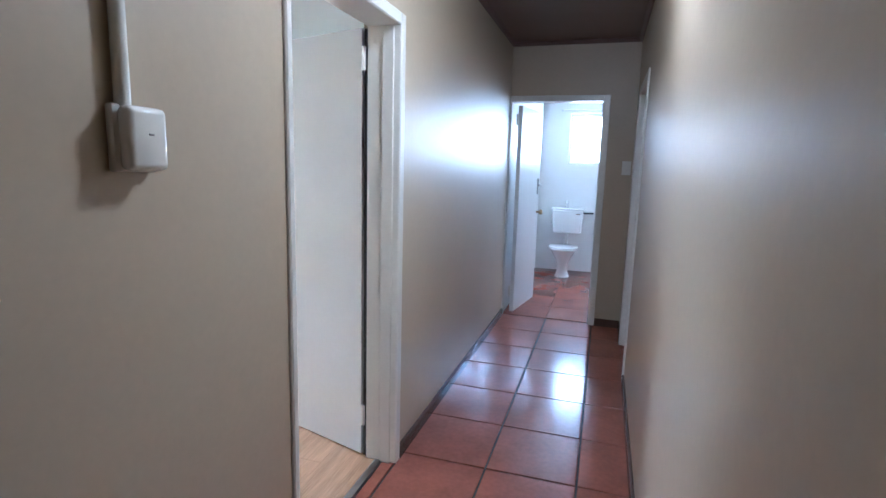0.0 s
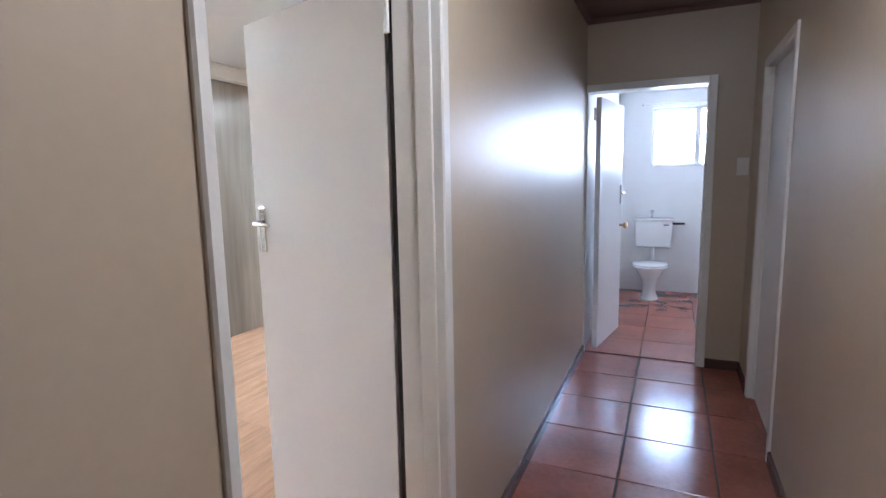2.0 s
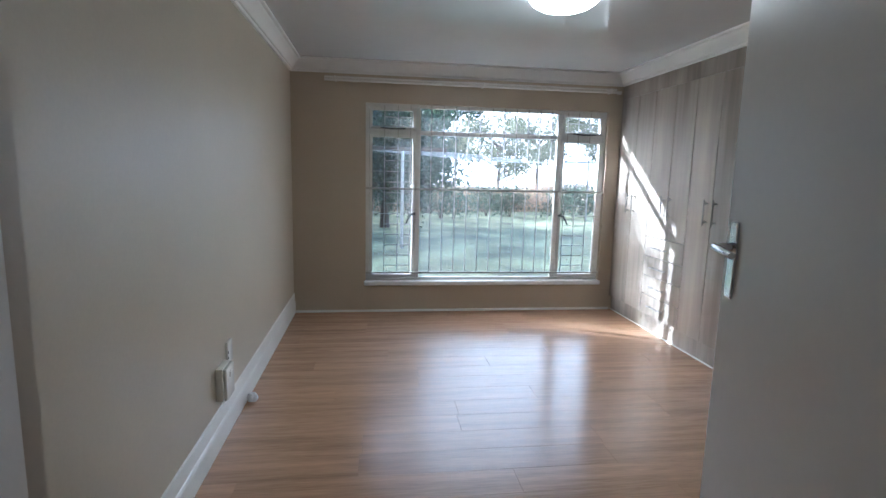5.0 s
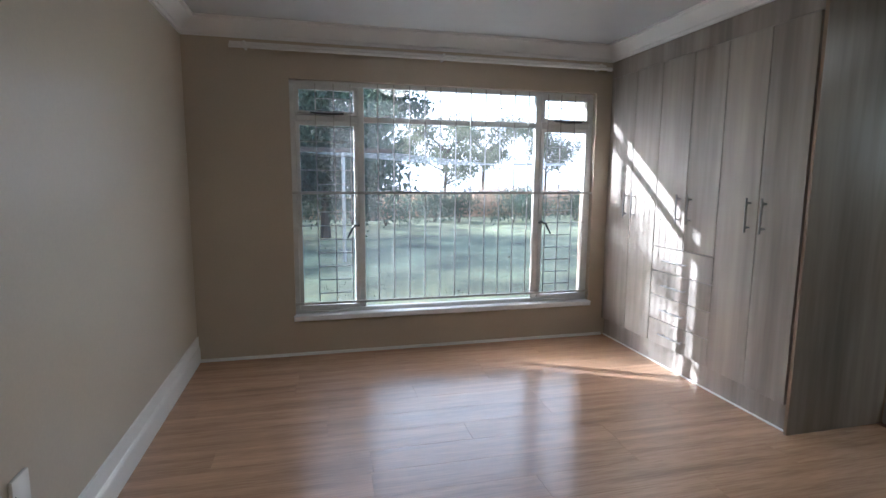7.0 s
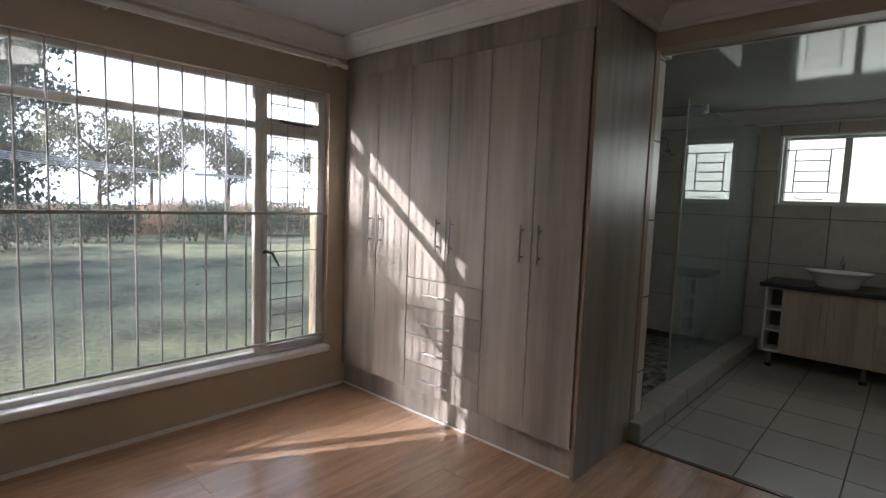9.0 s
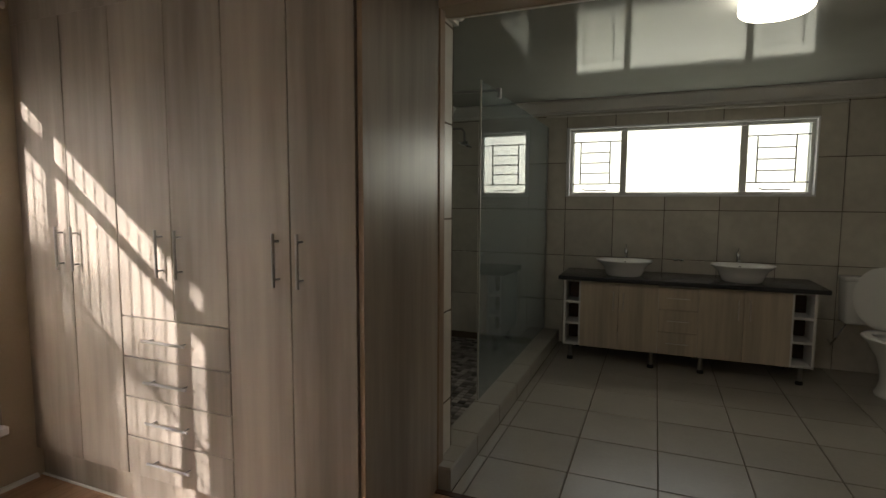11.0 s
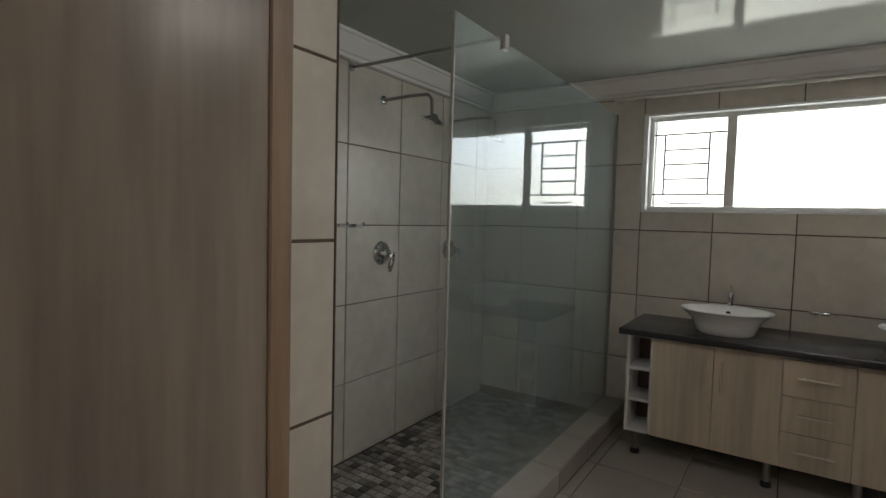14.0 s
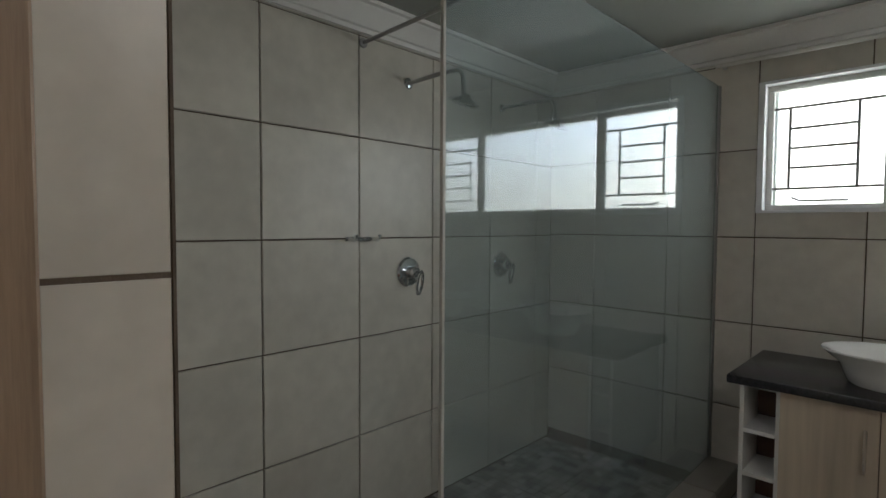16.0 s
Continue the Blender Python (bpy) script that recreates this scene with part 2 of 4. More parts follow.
def sweep(path, prof, closed=False):
    """A moulding: the profile (offset to the left of the way, height) drawn along a plan line with mitred corners."""
    bm = bmesh.new()
    n = len(path)
    rings = []
    for i in range(n):
        p = Vector(path[i])
        a = Vector(path[i - 1]) if (closed or i) else None
        b = Vector(path[(i + 1) % n]) if (closed or i < n - 1) else None
        da = (p - a).normalized() if a is not None else (b - p).normalized()
        db = (b - p).normalized() if b is not None else da
        na, nb = Vector((-da.y, da.x)), Vector((-db.y, db.x))
        m = (na + nb) / (1 + na.dot(nb))
        rings.append([bm.verts.new((p.x + m.x * d, p.y + m.y * d, z)) for d, z in prof])
    k = len(prof)
    for i in range(n if closed else n - 1):
        a, b = rings[i], rings[(i + 1) % n]
        for j in range(k):
            bm.faces.new((a[j], a[(j + 1) % k], b[(j + 1) % k], b[j]))
    if not closed:
        bm.faces.new(rings[0])
        bm.faces.new(rings[-1][::-1])
    return bm


def cells(axis, a0, a1, us, vs, holes):
    """A wall slab between a0 and a1 on its axis; us and vs are its ends; holes are (u0, u1, z0, z1), cut right through."""
    cu = sorted({us[0], us[1], *[u for h in holes for u in h[:2]]})
    cv = sorted({vs[0], vs[1], *[v for h in holes for v in h[2:]]})
    solid = lambda i, j: 0 <= i < len(cu) - 1 and 0 <= j < len(cv) - 1 and not any(
        h[0] <= (cu[i] + cu[i + 1]) / 2 <= h[1] and h[2] <= (cv[j] + cv[j + 1]) / 2 <= h[3] for h in holes)
    bm = bmesh.new()
    at = lambda a, u, v: (a, u, v) if axis == "x" else (u, a, v)
    q = lambda *ps: bm.faces.new([bm.verts.new(p) for p in ps])
    for i in range(len(cu) - 1):
        for j in range(len(cv) - 1):
            if not solid(i, j):
                continue
            u0, u1, v0, v1 = cu[i], cu[i + 1], cv[j], cv[j + 1]
            for a in (a0, a1):
                q(at(a, u0, v0), at(a, u1, v0), at(a, u1, v1), at(a, u0, v1))
            if not solid(i - 1, j):
                q(at(a0, u0, v0), at(a1, u0, v0), at(a1, u0, v1), at(a0, u0, v1))
            if not solid(i + 1, j):
                q(at(a0, u1, v0), at(a1, u1, v0), at(a1, u1, v1), at(a0, u1, v1))
            if not solid(i, j - 1):
                q(at(a0, u0, v0), at(a1, u0, v0), at(a1, u1, v0), at(a0, u1, v0))
            if not solid(i, j + 1):
                q(at(a0, u0, v1), at(a1, u0, v1), at(a1, u1, v1), at(a0, u1, v1))
    bmesh.ops.remove_doubles(bm, verts=bm.verts, dist=1e-5)
    return bm


def mesh_of(name, bm, material, smooth=True, angle=0.6):
    bmesh.ops.recalc_face_normals(bm, faces=bm.faces)
    if smooth:
        for f in bm.faces:
            f.smooth = True
        for e in bm.edges:
            e.smooth = len(e.link_faces) == 2 and e.calc_face_angle(0) < angle
    me = bpy.data.meshes.new(name)
    bm.to_mesh(me)
    bm.free()
    me.materials.append(M[material] if isinstance(material, str) else material)
    return me


def root_place(ob):
    p = Vector((0, 0, 0))
    while ob:
        p += ob.location
        ob = ob.parent
    return p


def part(name, bm, material, parent, label="", local=False, smooth=True, angle=0.6):
    """One mesh under a thing or under a part; the bmesh is in world places unless local."""
    if not local:
        bmesh.ops.translate(bm, verts=bm.verts, vec=-root_place(parent))
    ob = new(name, mesh_of(name, bm, material, smooth, angle))
    ob.parent = parent
    return tagged(ob, label)


def thing(name, place, label, category, group=""):
    ob = new(name)
    ob.location = place
    return tagged(ob, label, category, group)


def single(name, bm, material, label, category, group="", place=None):
    if place:
        bmesh.ops.translate(bm, verts=bm.verts, vec=-Vector(place))
    ob = new(name, mesh_of(name, bm, material))
    if place:
        ob.location = place
    return tagged(ob, label, category, group)


def structure(name, bm, material, label="", smooth=False):
    return tagged(new(name, mesh_of(name, bm, material, smooth)), label, "", "", "structure")


def no_shadow(ob):
    ob.visible_shadow = False
    return ob


# ---- plan ----
HL, HR, HS, HN, HC = -0.785, 0.318, -2.0, 5.594, 2.55      # hall: left, right, south, north, ceiling
BW, BE, BS, BN, BC = -5.73, -0.965, 1.481, 5.40, 2.42      # bedroom
WF, WX = 4.757, -3.845                                     # wardrobe front and its east side
TW, TE, TS, TN, TC = -4.955, -0.965, 5.55, 8.368, 2.335    # bathroom
SH = 5.638                                                 # shower's south face
DOOR_S, DOOR_N, DOOR_T = 2.005, 2.908, 2.077                # bedroom door frame, outside
TOIL_W, TOIL_E, TOIL_N, TOIL_C = -0.79, 1.0, 8.2, 2.45     # toilet room

# ---- the large structure ----
structure("ground", box(-400, 400, -400, 400, -0.62, -0.36), "lawn", "wide dry winter lawn, green and straw")
structure("floor_slab", box(-5.95, 1.7, -2.2, 8.6, -0.34, -0.13), "plaster", "plain concrete floor slab")

# walls
WIN = (2.178, 4.622, 0.295, 2.053)            # bedroom window opening: y, z
BWIN = (-3.718, -1.722, 1.448, 2.078)       # bathroom window opening: x, z
TWIN = (-0.41, 0.58, 1.50, 2.19)          # toilet window opening: x, z
structure("wall_bedroom_west", cells("x", -5.95, BW, (1.28, 5.52), (-0.34, 2.7), [WIN]), "bed_wall", "beige painted wall round the large window")
structure("wall_bedroom_south", box(BW, BE, 1.28, BS, -0.02, 2.7), "bed_wall", "smooth beige painted bedroom wall")
structure("wall_hall_west", cells("x", HL - 0.084, HL, (HS, HN + 0.12), (-0.02, 2.7), [(DOOR_S + 0.02, DOOR_N - 0.02, -0.02, DOOR_T - 0.02)]), "hall_wall",
          "taupe satin painted passage wall with a doorway")
structure("wall_bedroom_east", cells("x", BE, HL - 0.084, (BS, 5.715), (-0.02, 2.7), [(DOOR_S + 0.02, DOOR_N - 0.02, -0.02, DOOR_T - 0.02)]), "bed_wall",
          "beige painted bedroom wall with a doorway")
structure("wall_hall_east", cells("x", HR, HR + 0.15, (HS, HN - 0.0), (-0.02, 2.7), [(4.275, 5.135, -0.02, 2.05)]), "hall_wall", "taupe satin painted passage wall with a side doorway")
structure("wall_hall_north", cells("y", HN, HN + 0.12, (HL, 1.7), (-0.02, 2.7), [(-0.79, 0.075, -0.02, 2.065)]), "hall_wall", "taupe painted passage end wall with a doorway")
structure("wall_hall_south", box(-1.0, 0.6, HS - 0.15, HS, -0.02, 2.7), "hall_wall", "taupe painted wall closing the passage")
structure("wall_bedroom_north", cells("y", BN + 0.004, TS, (BW, BE), (-0.02, 2.7), [(WX - 0.022, -1.45, -0.02, 2.225)]), "bed_wall", "beige wall with a wide opening to the bathroom")
structure("wall_shower_south", box(TW - 0.2, -3.875, TS, SH - 0.01, -0.13, 2.7), "brown_grout", "wall core behind the shower tiles")
structure("wall_bathroom_west", box(TW - 0.2, TW - 0.01, SH - 0.01, 8.6, -0.13, 2.7), "brown_grout", "wall core behind the shower tiles")
structure("wall_bathroom_north", cells("y", TN + 0.01, 8.6, (TW, BE), (-0.34, 2.7), [BWIN]), "brown_grout", "wall core behind the bathroom tiles")
structure("wall_bathroom_east", box(BE, TOIL_W - 0.02, 5.72, 8.6, -0.02, 2.7), "wall_tile", "cream wall at the end of the bathroom")
structure("wall_toilet_west", box(TOIL_W - 0.02, TOIL_W, HN + 0.12, 8.40, -0.02, 2.7), "white_wall", "white painted toilet wall")
structure("wall_toilet_east", box(TOIL_E, TOIL_E + 0.15, HN + 0.12, 8.40, -0.02, 2.7), "white_wall", "white painted toilet wall")
structure("wall_toilet_north", cells("y", TOIL_N, 8.40, (TOIL_W, TOIL_E), (-0.34, 2.7), [TWIN]), "white_wall", "white painted toilet wall with a small window")
structure("wall_side_room_east", box(1.55, 1.7, HS, HN, -0.02, 2.7), "hall_wall", "taupe wall of the side room")
structure("wall_side_room_south", box(HR + 0.15, 1.55, 3.6, 3.75, -0.02, 2.7), "hall_wall", "taupe wall of the side room")
structure("wall_outer_band", cells("y", 8.605, 8.62, (-6.0, TOIL_W), (-0.36, 2.9), [BWIN]), "plaster", "plain outer house wall")

# ceilings and roof
structure("ceiling_hall", box(HL, HR, HS, HN, HC, HC + 0.05), "hall_ceiling", "dark brown painted passage ceiling")
structure("ceiling_bedroom", box(BW, BE, BS, BN, BC, BC + 0.05), "gloss_ceiling", "glossy white bedroom ceiling")
structure("ceiling_bathroom", box(TW, TE, TS, TN, TC, TC + 0.05), "bath_ceiling", "glossy white bathroom ceiling, coloured grey for the dim room")
structure("ceiling_toilet", box(TOIL_W, TOIL_E, HN + 0.12, TOIL_N, TOIL_C, TOIL_C + 0.05), "white_wall", "white toilet ceiling")
structure("ceiling_side_room", box(HR + 0.15, 1.55, 3.75, HN, HC, HC + 0.05), "hall_ceiling", "dark side room ceiling")
structure("roof", box(-6.35, 2.0, -2.6, 9.0, 2.71, 2.85), "plaster", "plain flat roof slab over the house")

# cornices: a stepped cove
COVE = [(0, 0), (0.018, 0.0), (0.018, 0.02), (0.03, 0.024), (0.045, 0.045), (0.068, 0.074), (0.085, 0.085), (0.09, 0.095), (0.11, 0.098), (0.11, 0.115), (0, 0.115)]


def cornice(name, path, top, closed=True, label="white moulded plaster cornice"):
    structure(name, sweep(path, [(d, top - 0.115 + z) for d, z in COVE], closed), "cornice", label, smooth=True)


cornice("cornice_bedroom", [(BW, BS), (BE, BS), (BE, BN), (WX + 0.002, BN), (WX + 0.002, WF), (BW, WF)], BC)
cornice("cornice_bathroom", [(TW, SH), (-3.862, SH), (-3.862, TS), (TE, TS), (TE, TN), (TW, TN)], TC)
structure("cornice_toilet", sweep([(TOIL_W, HN + 0.12), (TOIL_E, HN + 0.12), (TOIL_E, TOIL_N), (TOIL_W, TOIL_N)], [(0, TOIL_C - 0.08), (0.07, TOIL_C - 0.002), (0, TOIL_C - 0.002)], True),
          "cornice", "white plaster cove in the toilet")
for nm, path in (("trim_hall_ceiling", [(HL, HS), (HR, HS), (HR, HN), (HL, HN)]),):
    structure(nm, sweep(path, [(0, HC - 0.03), (0.012, HC - 0.03), (0.03, HC - 0.002), (0, HC - 0.002)], True), "hall_ceiling", "narrow brown ceiling bead")

# skirtings
SKIRT_D = [(0, 0), (0.014, 0), (0.014, 0.062), (0.008, 0.07), (0, 0.07)]
SKIRT_W = [(0, 0), (0.016, 0), (0.016, 0.10), (0.012, 0.115), (0.008, 0.12), (0.008, 0.19), (0, 0.195)]
structure("baseboard_hall_west", sweep([(HL, HN), (HL, DOOR_N)], SKIRT_D), "brown_skirt", "dark brown glazed skirting")
structure("baseboard_hall_west_near", sweep([(HL, DOOR_S), (HL, HS)], SKIRT_D), "brown_skirt", "dark brown glazed skirting")
structure("baseboard_hall_east", sweep([(HR, HS), (HR, 4.26)], SKIRT_D), "brown_skirt", "dark brown glazed skirting")
structure("baseboard_hall_corner", sweep([(HR, 5.155), (HR, HN), (0.095, HN)], SKIRT_D), "brown_skirt", "dark brown glazed skirting")
structure("baseboard_bedroom", sweep([(BW, BS), (BE, BS), (BE, DOOR_S)], SKIRT_W), "trim", "tall white moulded skirting board")
structure("baseboard_bedroom_west", sweep([(BW, WF), (BW, BS + 0.016)], [(0, 0), (0.018, 0), (0.012, 0.014), (0, 0.02)]), "trim", "thin white quarter-round bead at the floor")


def door_frame(name, axis, a0, a1, u0, u1, top, stop, label, near=0.052):
    """A painted door frame with a rebate, in a wall of that axis between a0 and a1; stop is where the rebate lies."""
    ob = tagged(new(name), label, "", "", "structure")
    to = lambda A0, A1, U0, U1, z0, z1, bv: box(A0, A1, U0, U1, z0, z1, bevel=bv) if axis == "x" else box(U0, U1, A0, A1, z0, z1, bevel=bv)
    w, v = 0.052, near
    for nm, U0, U1, z0, z1 in (("jamb", u0, u0 + v, 0.0, top), ("jamb", u1 - w, u1, 0.0, top), ("head", u0 + v, u1 - w, top - w, top)):
        part(nm, to(a0, a1, U0, U1, z0, z1, 0.005), "trim", ob)
    s0, s1 = stop
    for nm, U0, U1, z0, z1 in (("door_stop", u0 + v, u0 + v + 0.009, 0.0, top - w), ("door_stop", u1 - w - 0.009, u1 - w, 0.0, top - w)):
        part(nm, to(s0, s1, U0, U1, z0, z1, 0.003), "trim", ob)
    return ob


door_frame("door_frame_bedroom", "x", -0.934, HL + 0.012, DOOR_S, DOOR_N, DOOR_T, (HL - 0.075, HL - 0.02), "white gloss painted wooden door frame", 0.030)
# Added black strip puts the shade of the hinge gap into colour.
part("hinge_rebate", box(-0.952, -0.935, 2.866, 2.9075, 0.01, 2.02), "latch", bpy.data.objects["door_frame_bedroom"], "black strip standing in for the shaded hinge gap")
door_frame("door_frame_toilet", "y", HN - 0.012, HN + 0.132, -0.835, 0.095, 2.088, (HN + 0.01, HN + 0.07), "white gloss painted wooden door frame")
door_frame("door_frame_side_room", "x", HR - 0.012, HR + 0.162, 4.26, 5.15, 2.075, (HR + 0.02, HR + 0.08), "white gloss painted wooden door frame")
structure("threshold_bedroom", box(HL - 0.10, HL - 0.065, DOOR_S + 0.052, DOOR_N - 0.052, -0.01, 0.008, bevel=0.003), "steel", "grey metal threshold strip")
structure("threshold_bathroom", box(WX, -1.45, BN - 0.02, BN + 0.012, -0.012, 0.006, bevel=0.002), "brown_skirt", "dark threshold strip between wood and tile")

# ---- bedroom window ----


def rod(name, pts, r, material, parent, label="", n=8):
    return part(name, tube(bmesh.new(), pts, r, n), material, parent, label)


win = tagged(new("window_bedroom"), "large white steel window, side casements and top vents", "", "", "structure")
y0, y1, z0, z1 = WIN
FX0, FX1 = -5.815, -5.775
ML, MR, TR = 2.69, 4.13, 1.785
for nm, a in (("window_frame", (y0, y1, z1 - 0.035, z1)), ("window_frame", (y0, y1, z0, z0 + 0.05)), ("window_frame", (y0, y0 + 0.035, z0 + 0.05, z1 - 0.035)), ("window_frame", (y1 - 0.035, y1, z0 + 0.05, z1 - 0.035)),
              ("mullion", (ML - 0.024, ML + 0.024, z0 + 0.05, z1 - 0.035)), ("mullion", (MR - 0.024, MR + 0.024, z0 + 0.05, z1 - 0.035)),
              ("transom", (y0 + 0.035, ML - 0.024, TR - 0.022, TR + 0.022)), ("transom", (ML + 0.024, MR - 0.024, TR - 0.022, TR + 0.022)), ("transom", (MR + 0.024, y1 - 0.035, TR - 0.022, TR + 0.022))):
    part(nm, box(FX0, FX1, a[0], a[1], a[2], a[3], bevel=0.004), "win_frame", win)
for a0, a1 in ((y0 + 0.035, ML - 0.024), (MR + 0.024, y1 - 0.035)):
    for b0, b1 in ((z0 + 0.05, TR - 0.022), (TR + 0.022, z1 - 0.035)):
        bm = cells("x", FX0 + 0.006, FX1 + 0.008, (a0 + 0.002, a1 - 0.002), (b0 + 0.002, b1 - 0.002), [(a0 + 0.03, a1 - 0.03, b0 + 0.03, b1 - 0.03)])
        part("casement_frame", bm, "win_frame", win)
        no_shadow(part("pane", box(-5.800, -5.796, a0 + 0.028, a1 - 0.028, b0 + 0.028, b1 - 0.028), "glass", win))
for b0, b1 in ((z0 + 0.05, TR - 0.022), (TR + 0.022, z1 - 0.035)):
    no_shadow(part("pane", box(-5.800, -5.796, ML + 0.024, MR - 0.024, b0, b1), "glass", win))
for yy, sg in ((ML - 0.03, -1), (MR + 0.03, 1)):
    rod("latch", [(-5.755, yy, 0.99), (-5.735, yy, 1.0), (-5.725, yy + sg * 0.04, 0.985), (-5.72, yy + sg * 0.085, 0.90)], [0.012, 0.012, 0.009, 0.006], "latch", win, "black iron casement latch")
for yc in ((y0 + ML) / 2, (MR + y1) / 2):
    rod("stay", [(-5.755, yc - 0.11, 1.825), (-5.745, yc, 1.815), (-5.755, yc + 0.13, 1.82)], 0.007, "latch", win, "black iron vent stay")
    rod("stay", [(-5.755, yc - 0.16, 0.335), (-5.745, yc, 0.33), (-5.755, yc + 0.14, 0.335)], 0.007, "win_frame", win)
structure("window_sill_bedroom", box(-5.775, BW + 0.035, y0 - 0.012, y1 + 0.012, 0.272, 0.315, bevel=0.006), "sill", "white painted window sill", smooth=True)

bars = thing("burglar_bars", (-5.745, (y0 + y1) / 2, 0.4), "white painted steel burglar bars fixed inside the window", "bars")
XB = -5.752
for k in range(11):
    y = 2.815 + k * 0.1222
    rod("bar", [(XB, y, 0.40), (XB, y, z1 - 0.01)], 0.0052, "bars", bars, n=6)
part("flat_bar", box(XB - 0.004, XB + 0.014, y0 + 0.002, y1 - 0.002, 1.228, 1.248, bevel=0.002), "bars", bars)
part("flat_bar", box(XB - 0.004, XB + 0.014, y0 + 0.002, y1 - 0.002, 0.388, 0.404, bevel=0.002), "bars", bars)
for a0, a1, s in ((y0 + 0.06, ML - 0.045, 1), (MR + 0.045, y1 - 0.06, -1)):
    w = a1 - a0
    u = lambda f: a0 + w * (f if s > 0 else 1 - f)
    for f in (0.30, 0.62, 0.92):
        rod("bar", [(XB - 0.006, u(f), 0.40), (XB - 0.006, u(f), z1 - 0.02)], 0.0045, "bars", bars, n=6)
    for k in range(15):
        z = 0.47 + k * 0.104
        if abs(z - 1.238) > 0.03:
            lo = -0.02 if k in (5, 9, 11, 13) else 0.30
            rod("bar", [(XB - 0.01, u(lo), z), (XB - 0.01, u(0.93), z)], 0.0042, "bars", bars, n=6)

# ---- bathroom and toilet windows ----


def frosted_window(name, plane, a0, a1, z0, z1, muls, grilles, label):
    ob = tagged(new(name), label, "", "", "structure")
    p0, p1 = plane
    for nm, b in (("window_frame", (a0, a1, z1 - 0.03, z1)), ("window_frame", (a0, a1, z0, z0 + 0.03)), ("window_frame", (a0, a0 + 0.03, z0 + 0.03, z1 - 0.03)), ("window_frame", (a1 - 0.03, a1, z0 + 0.03, z1 - 0.03))):
        part(nm, box(b[0], b[1], p0, p1, b[2], b[3], bevel=0.003), "win_frame", ob)
    edges = [a0 + 0.03, *muls, a1 - 0.03]
    for m in muls:
        part("mullion", box(m - 0.028, m + 0.028, p0 - 0.004, p1, z0 + 0.03, z1 - 0.03, bevel=0.003), "win_frame", ob)
    for i, (e0, e1) in enumerate(zip(edges, edges[1:])):
        e0, e1 = e0 + (0.028 if i else 0), e1 - (0.028 if i < len(edges) - 2 else 0)
        no_shadow(part("pane", box(e0, e1, p1 - 0.012, p1 - 0.006, z0 + 0.03, z1 - 0.03), "frosted", ob, "frosted glass pane"))
        if i in grilles:
            w, h, b = e1 - e0, z1 - z0 - 0.06, z0 + 0.03
            yb = p0 + 0.004
            for f in (0.16, 0.78):
                rod("grille_bar", [(e0 + w * f, yb, b + h * 0.14), (e0 + w * f, yb, b + h * 0.84)], 0.0068, "grille", ob, n=6)
            for f in (0.14, 0.84):
                rod("grille_bar", [(e0, yb, b + h * f), (e1, yb, b + h * f)], 0.0068, "grille", ob, n=6)
            for f in (0.32, 0.49, 0.66):
                rod("grille_bar", [(e0 + w * 0.16, yb, b + h * f), (e0 + w * 0.78, yb, b + h * f)], 0.0068, "grille", ob, n=6)
            rod("stay", [(e0 + w * 0.2, yb - 0.012, b + 0.035), (e0 + w * 0.28, yb - 0.016, b + 0.018), (e0 + w * 0.72, yb - 0.012, b + 0.018)], 0.006, "steel", ob)
    return ob


frosted_window("window_bathroom", (8.43, 8.46), BWIN[0], BWIN[1], BWIN[2], BWIN[3], (-3.225, -2.238), (0, 2), "white steel bathroom window with frosted panes")
frosted_window("window_toilet", (8.27, 8.30), TWIN[0], TWIN[1], TWIN[2], TWIN[3], (0.08,), (), "small white steel toilet window, frosted")
for nm, (a0, a1, b0, b1), yy0, yy1 in (("window_reveal_bathroom", BWIN, TN - 0.002, 8.43),):
    bm = cells("y", yy0, yy1, (a0 - 0.026, a1 + 0.012), (b0 - 0.012, b1 + 0.012), [(a0 + 0.002, a1 - 0.002, b0 + 0.002, b1 - 0.002)])
    structure(nm, bm, "sill", "white painted window reveal and sill")

# ---- bedroom fittings ----


def bar_handle(parent, p, way, length, out, r=0.006, metal="steel"):
    """A steel bar handle on two posts; p is its middle on the face, way along it, out from the face."""
    p, way, out = Vector(p), Vector(way), Vector(out)
    h = rod("handle", [p + out * 0.032 - way * length / 2, p + out * 0.032 + way * length / 2], r, metal, parent, "brushed steel bar handle", 10)
    for s in (-1, 1):
        c = p + way * s * (length / 2 - 0.028)
        rod("post", [c - out * 0.002, c + out * 0.032], 0.0045, metal, h, n=8)
    return h


ward = thing("wardrobe", ((BW + WX) / 2, 5.05, 0.0), "tall built-in grey oak melamine wardrobe with six doors and four drawers", "wardrobe")
FY = WF - 0.012
part("carcass", box(BW + 0.004, WX - 0.02, WF + 0.022, 5.395, 0.15, 2.30), "board", ward)
part("side_panel", box(WX - 0.02, WX, WF, 5.41, 0.0, 2.305, bevel=0.0015), "board", ward)
part("edge_strip", box(WX - 0.019, WX - 0.001, WF - 0.0015, WF, 0.0, 2.305), "board_edge", ward)
part("plinth", box(BW + 0.004, WX - 0.021, WF + 0.03, WF + 0.046, 0.0, 0.15), "board", ward)
part("floor_bead", box(BW + 0.004, WX - 0.001, WF + 0.016, WF + 0.03, 0.0, 0.010, bevel=0.004), "trim", ward)
part("top_panel", box(BW + 0.004, WX - 0.021, WF, WF + 0.018, 2.175, 2.305, bevel=0.001), "board", ward)
part("filler", box(BW + 0.004, -5.655, WF, WF + 0.018, 0.15, 2.172, bevel=0.001), "board", ward)
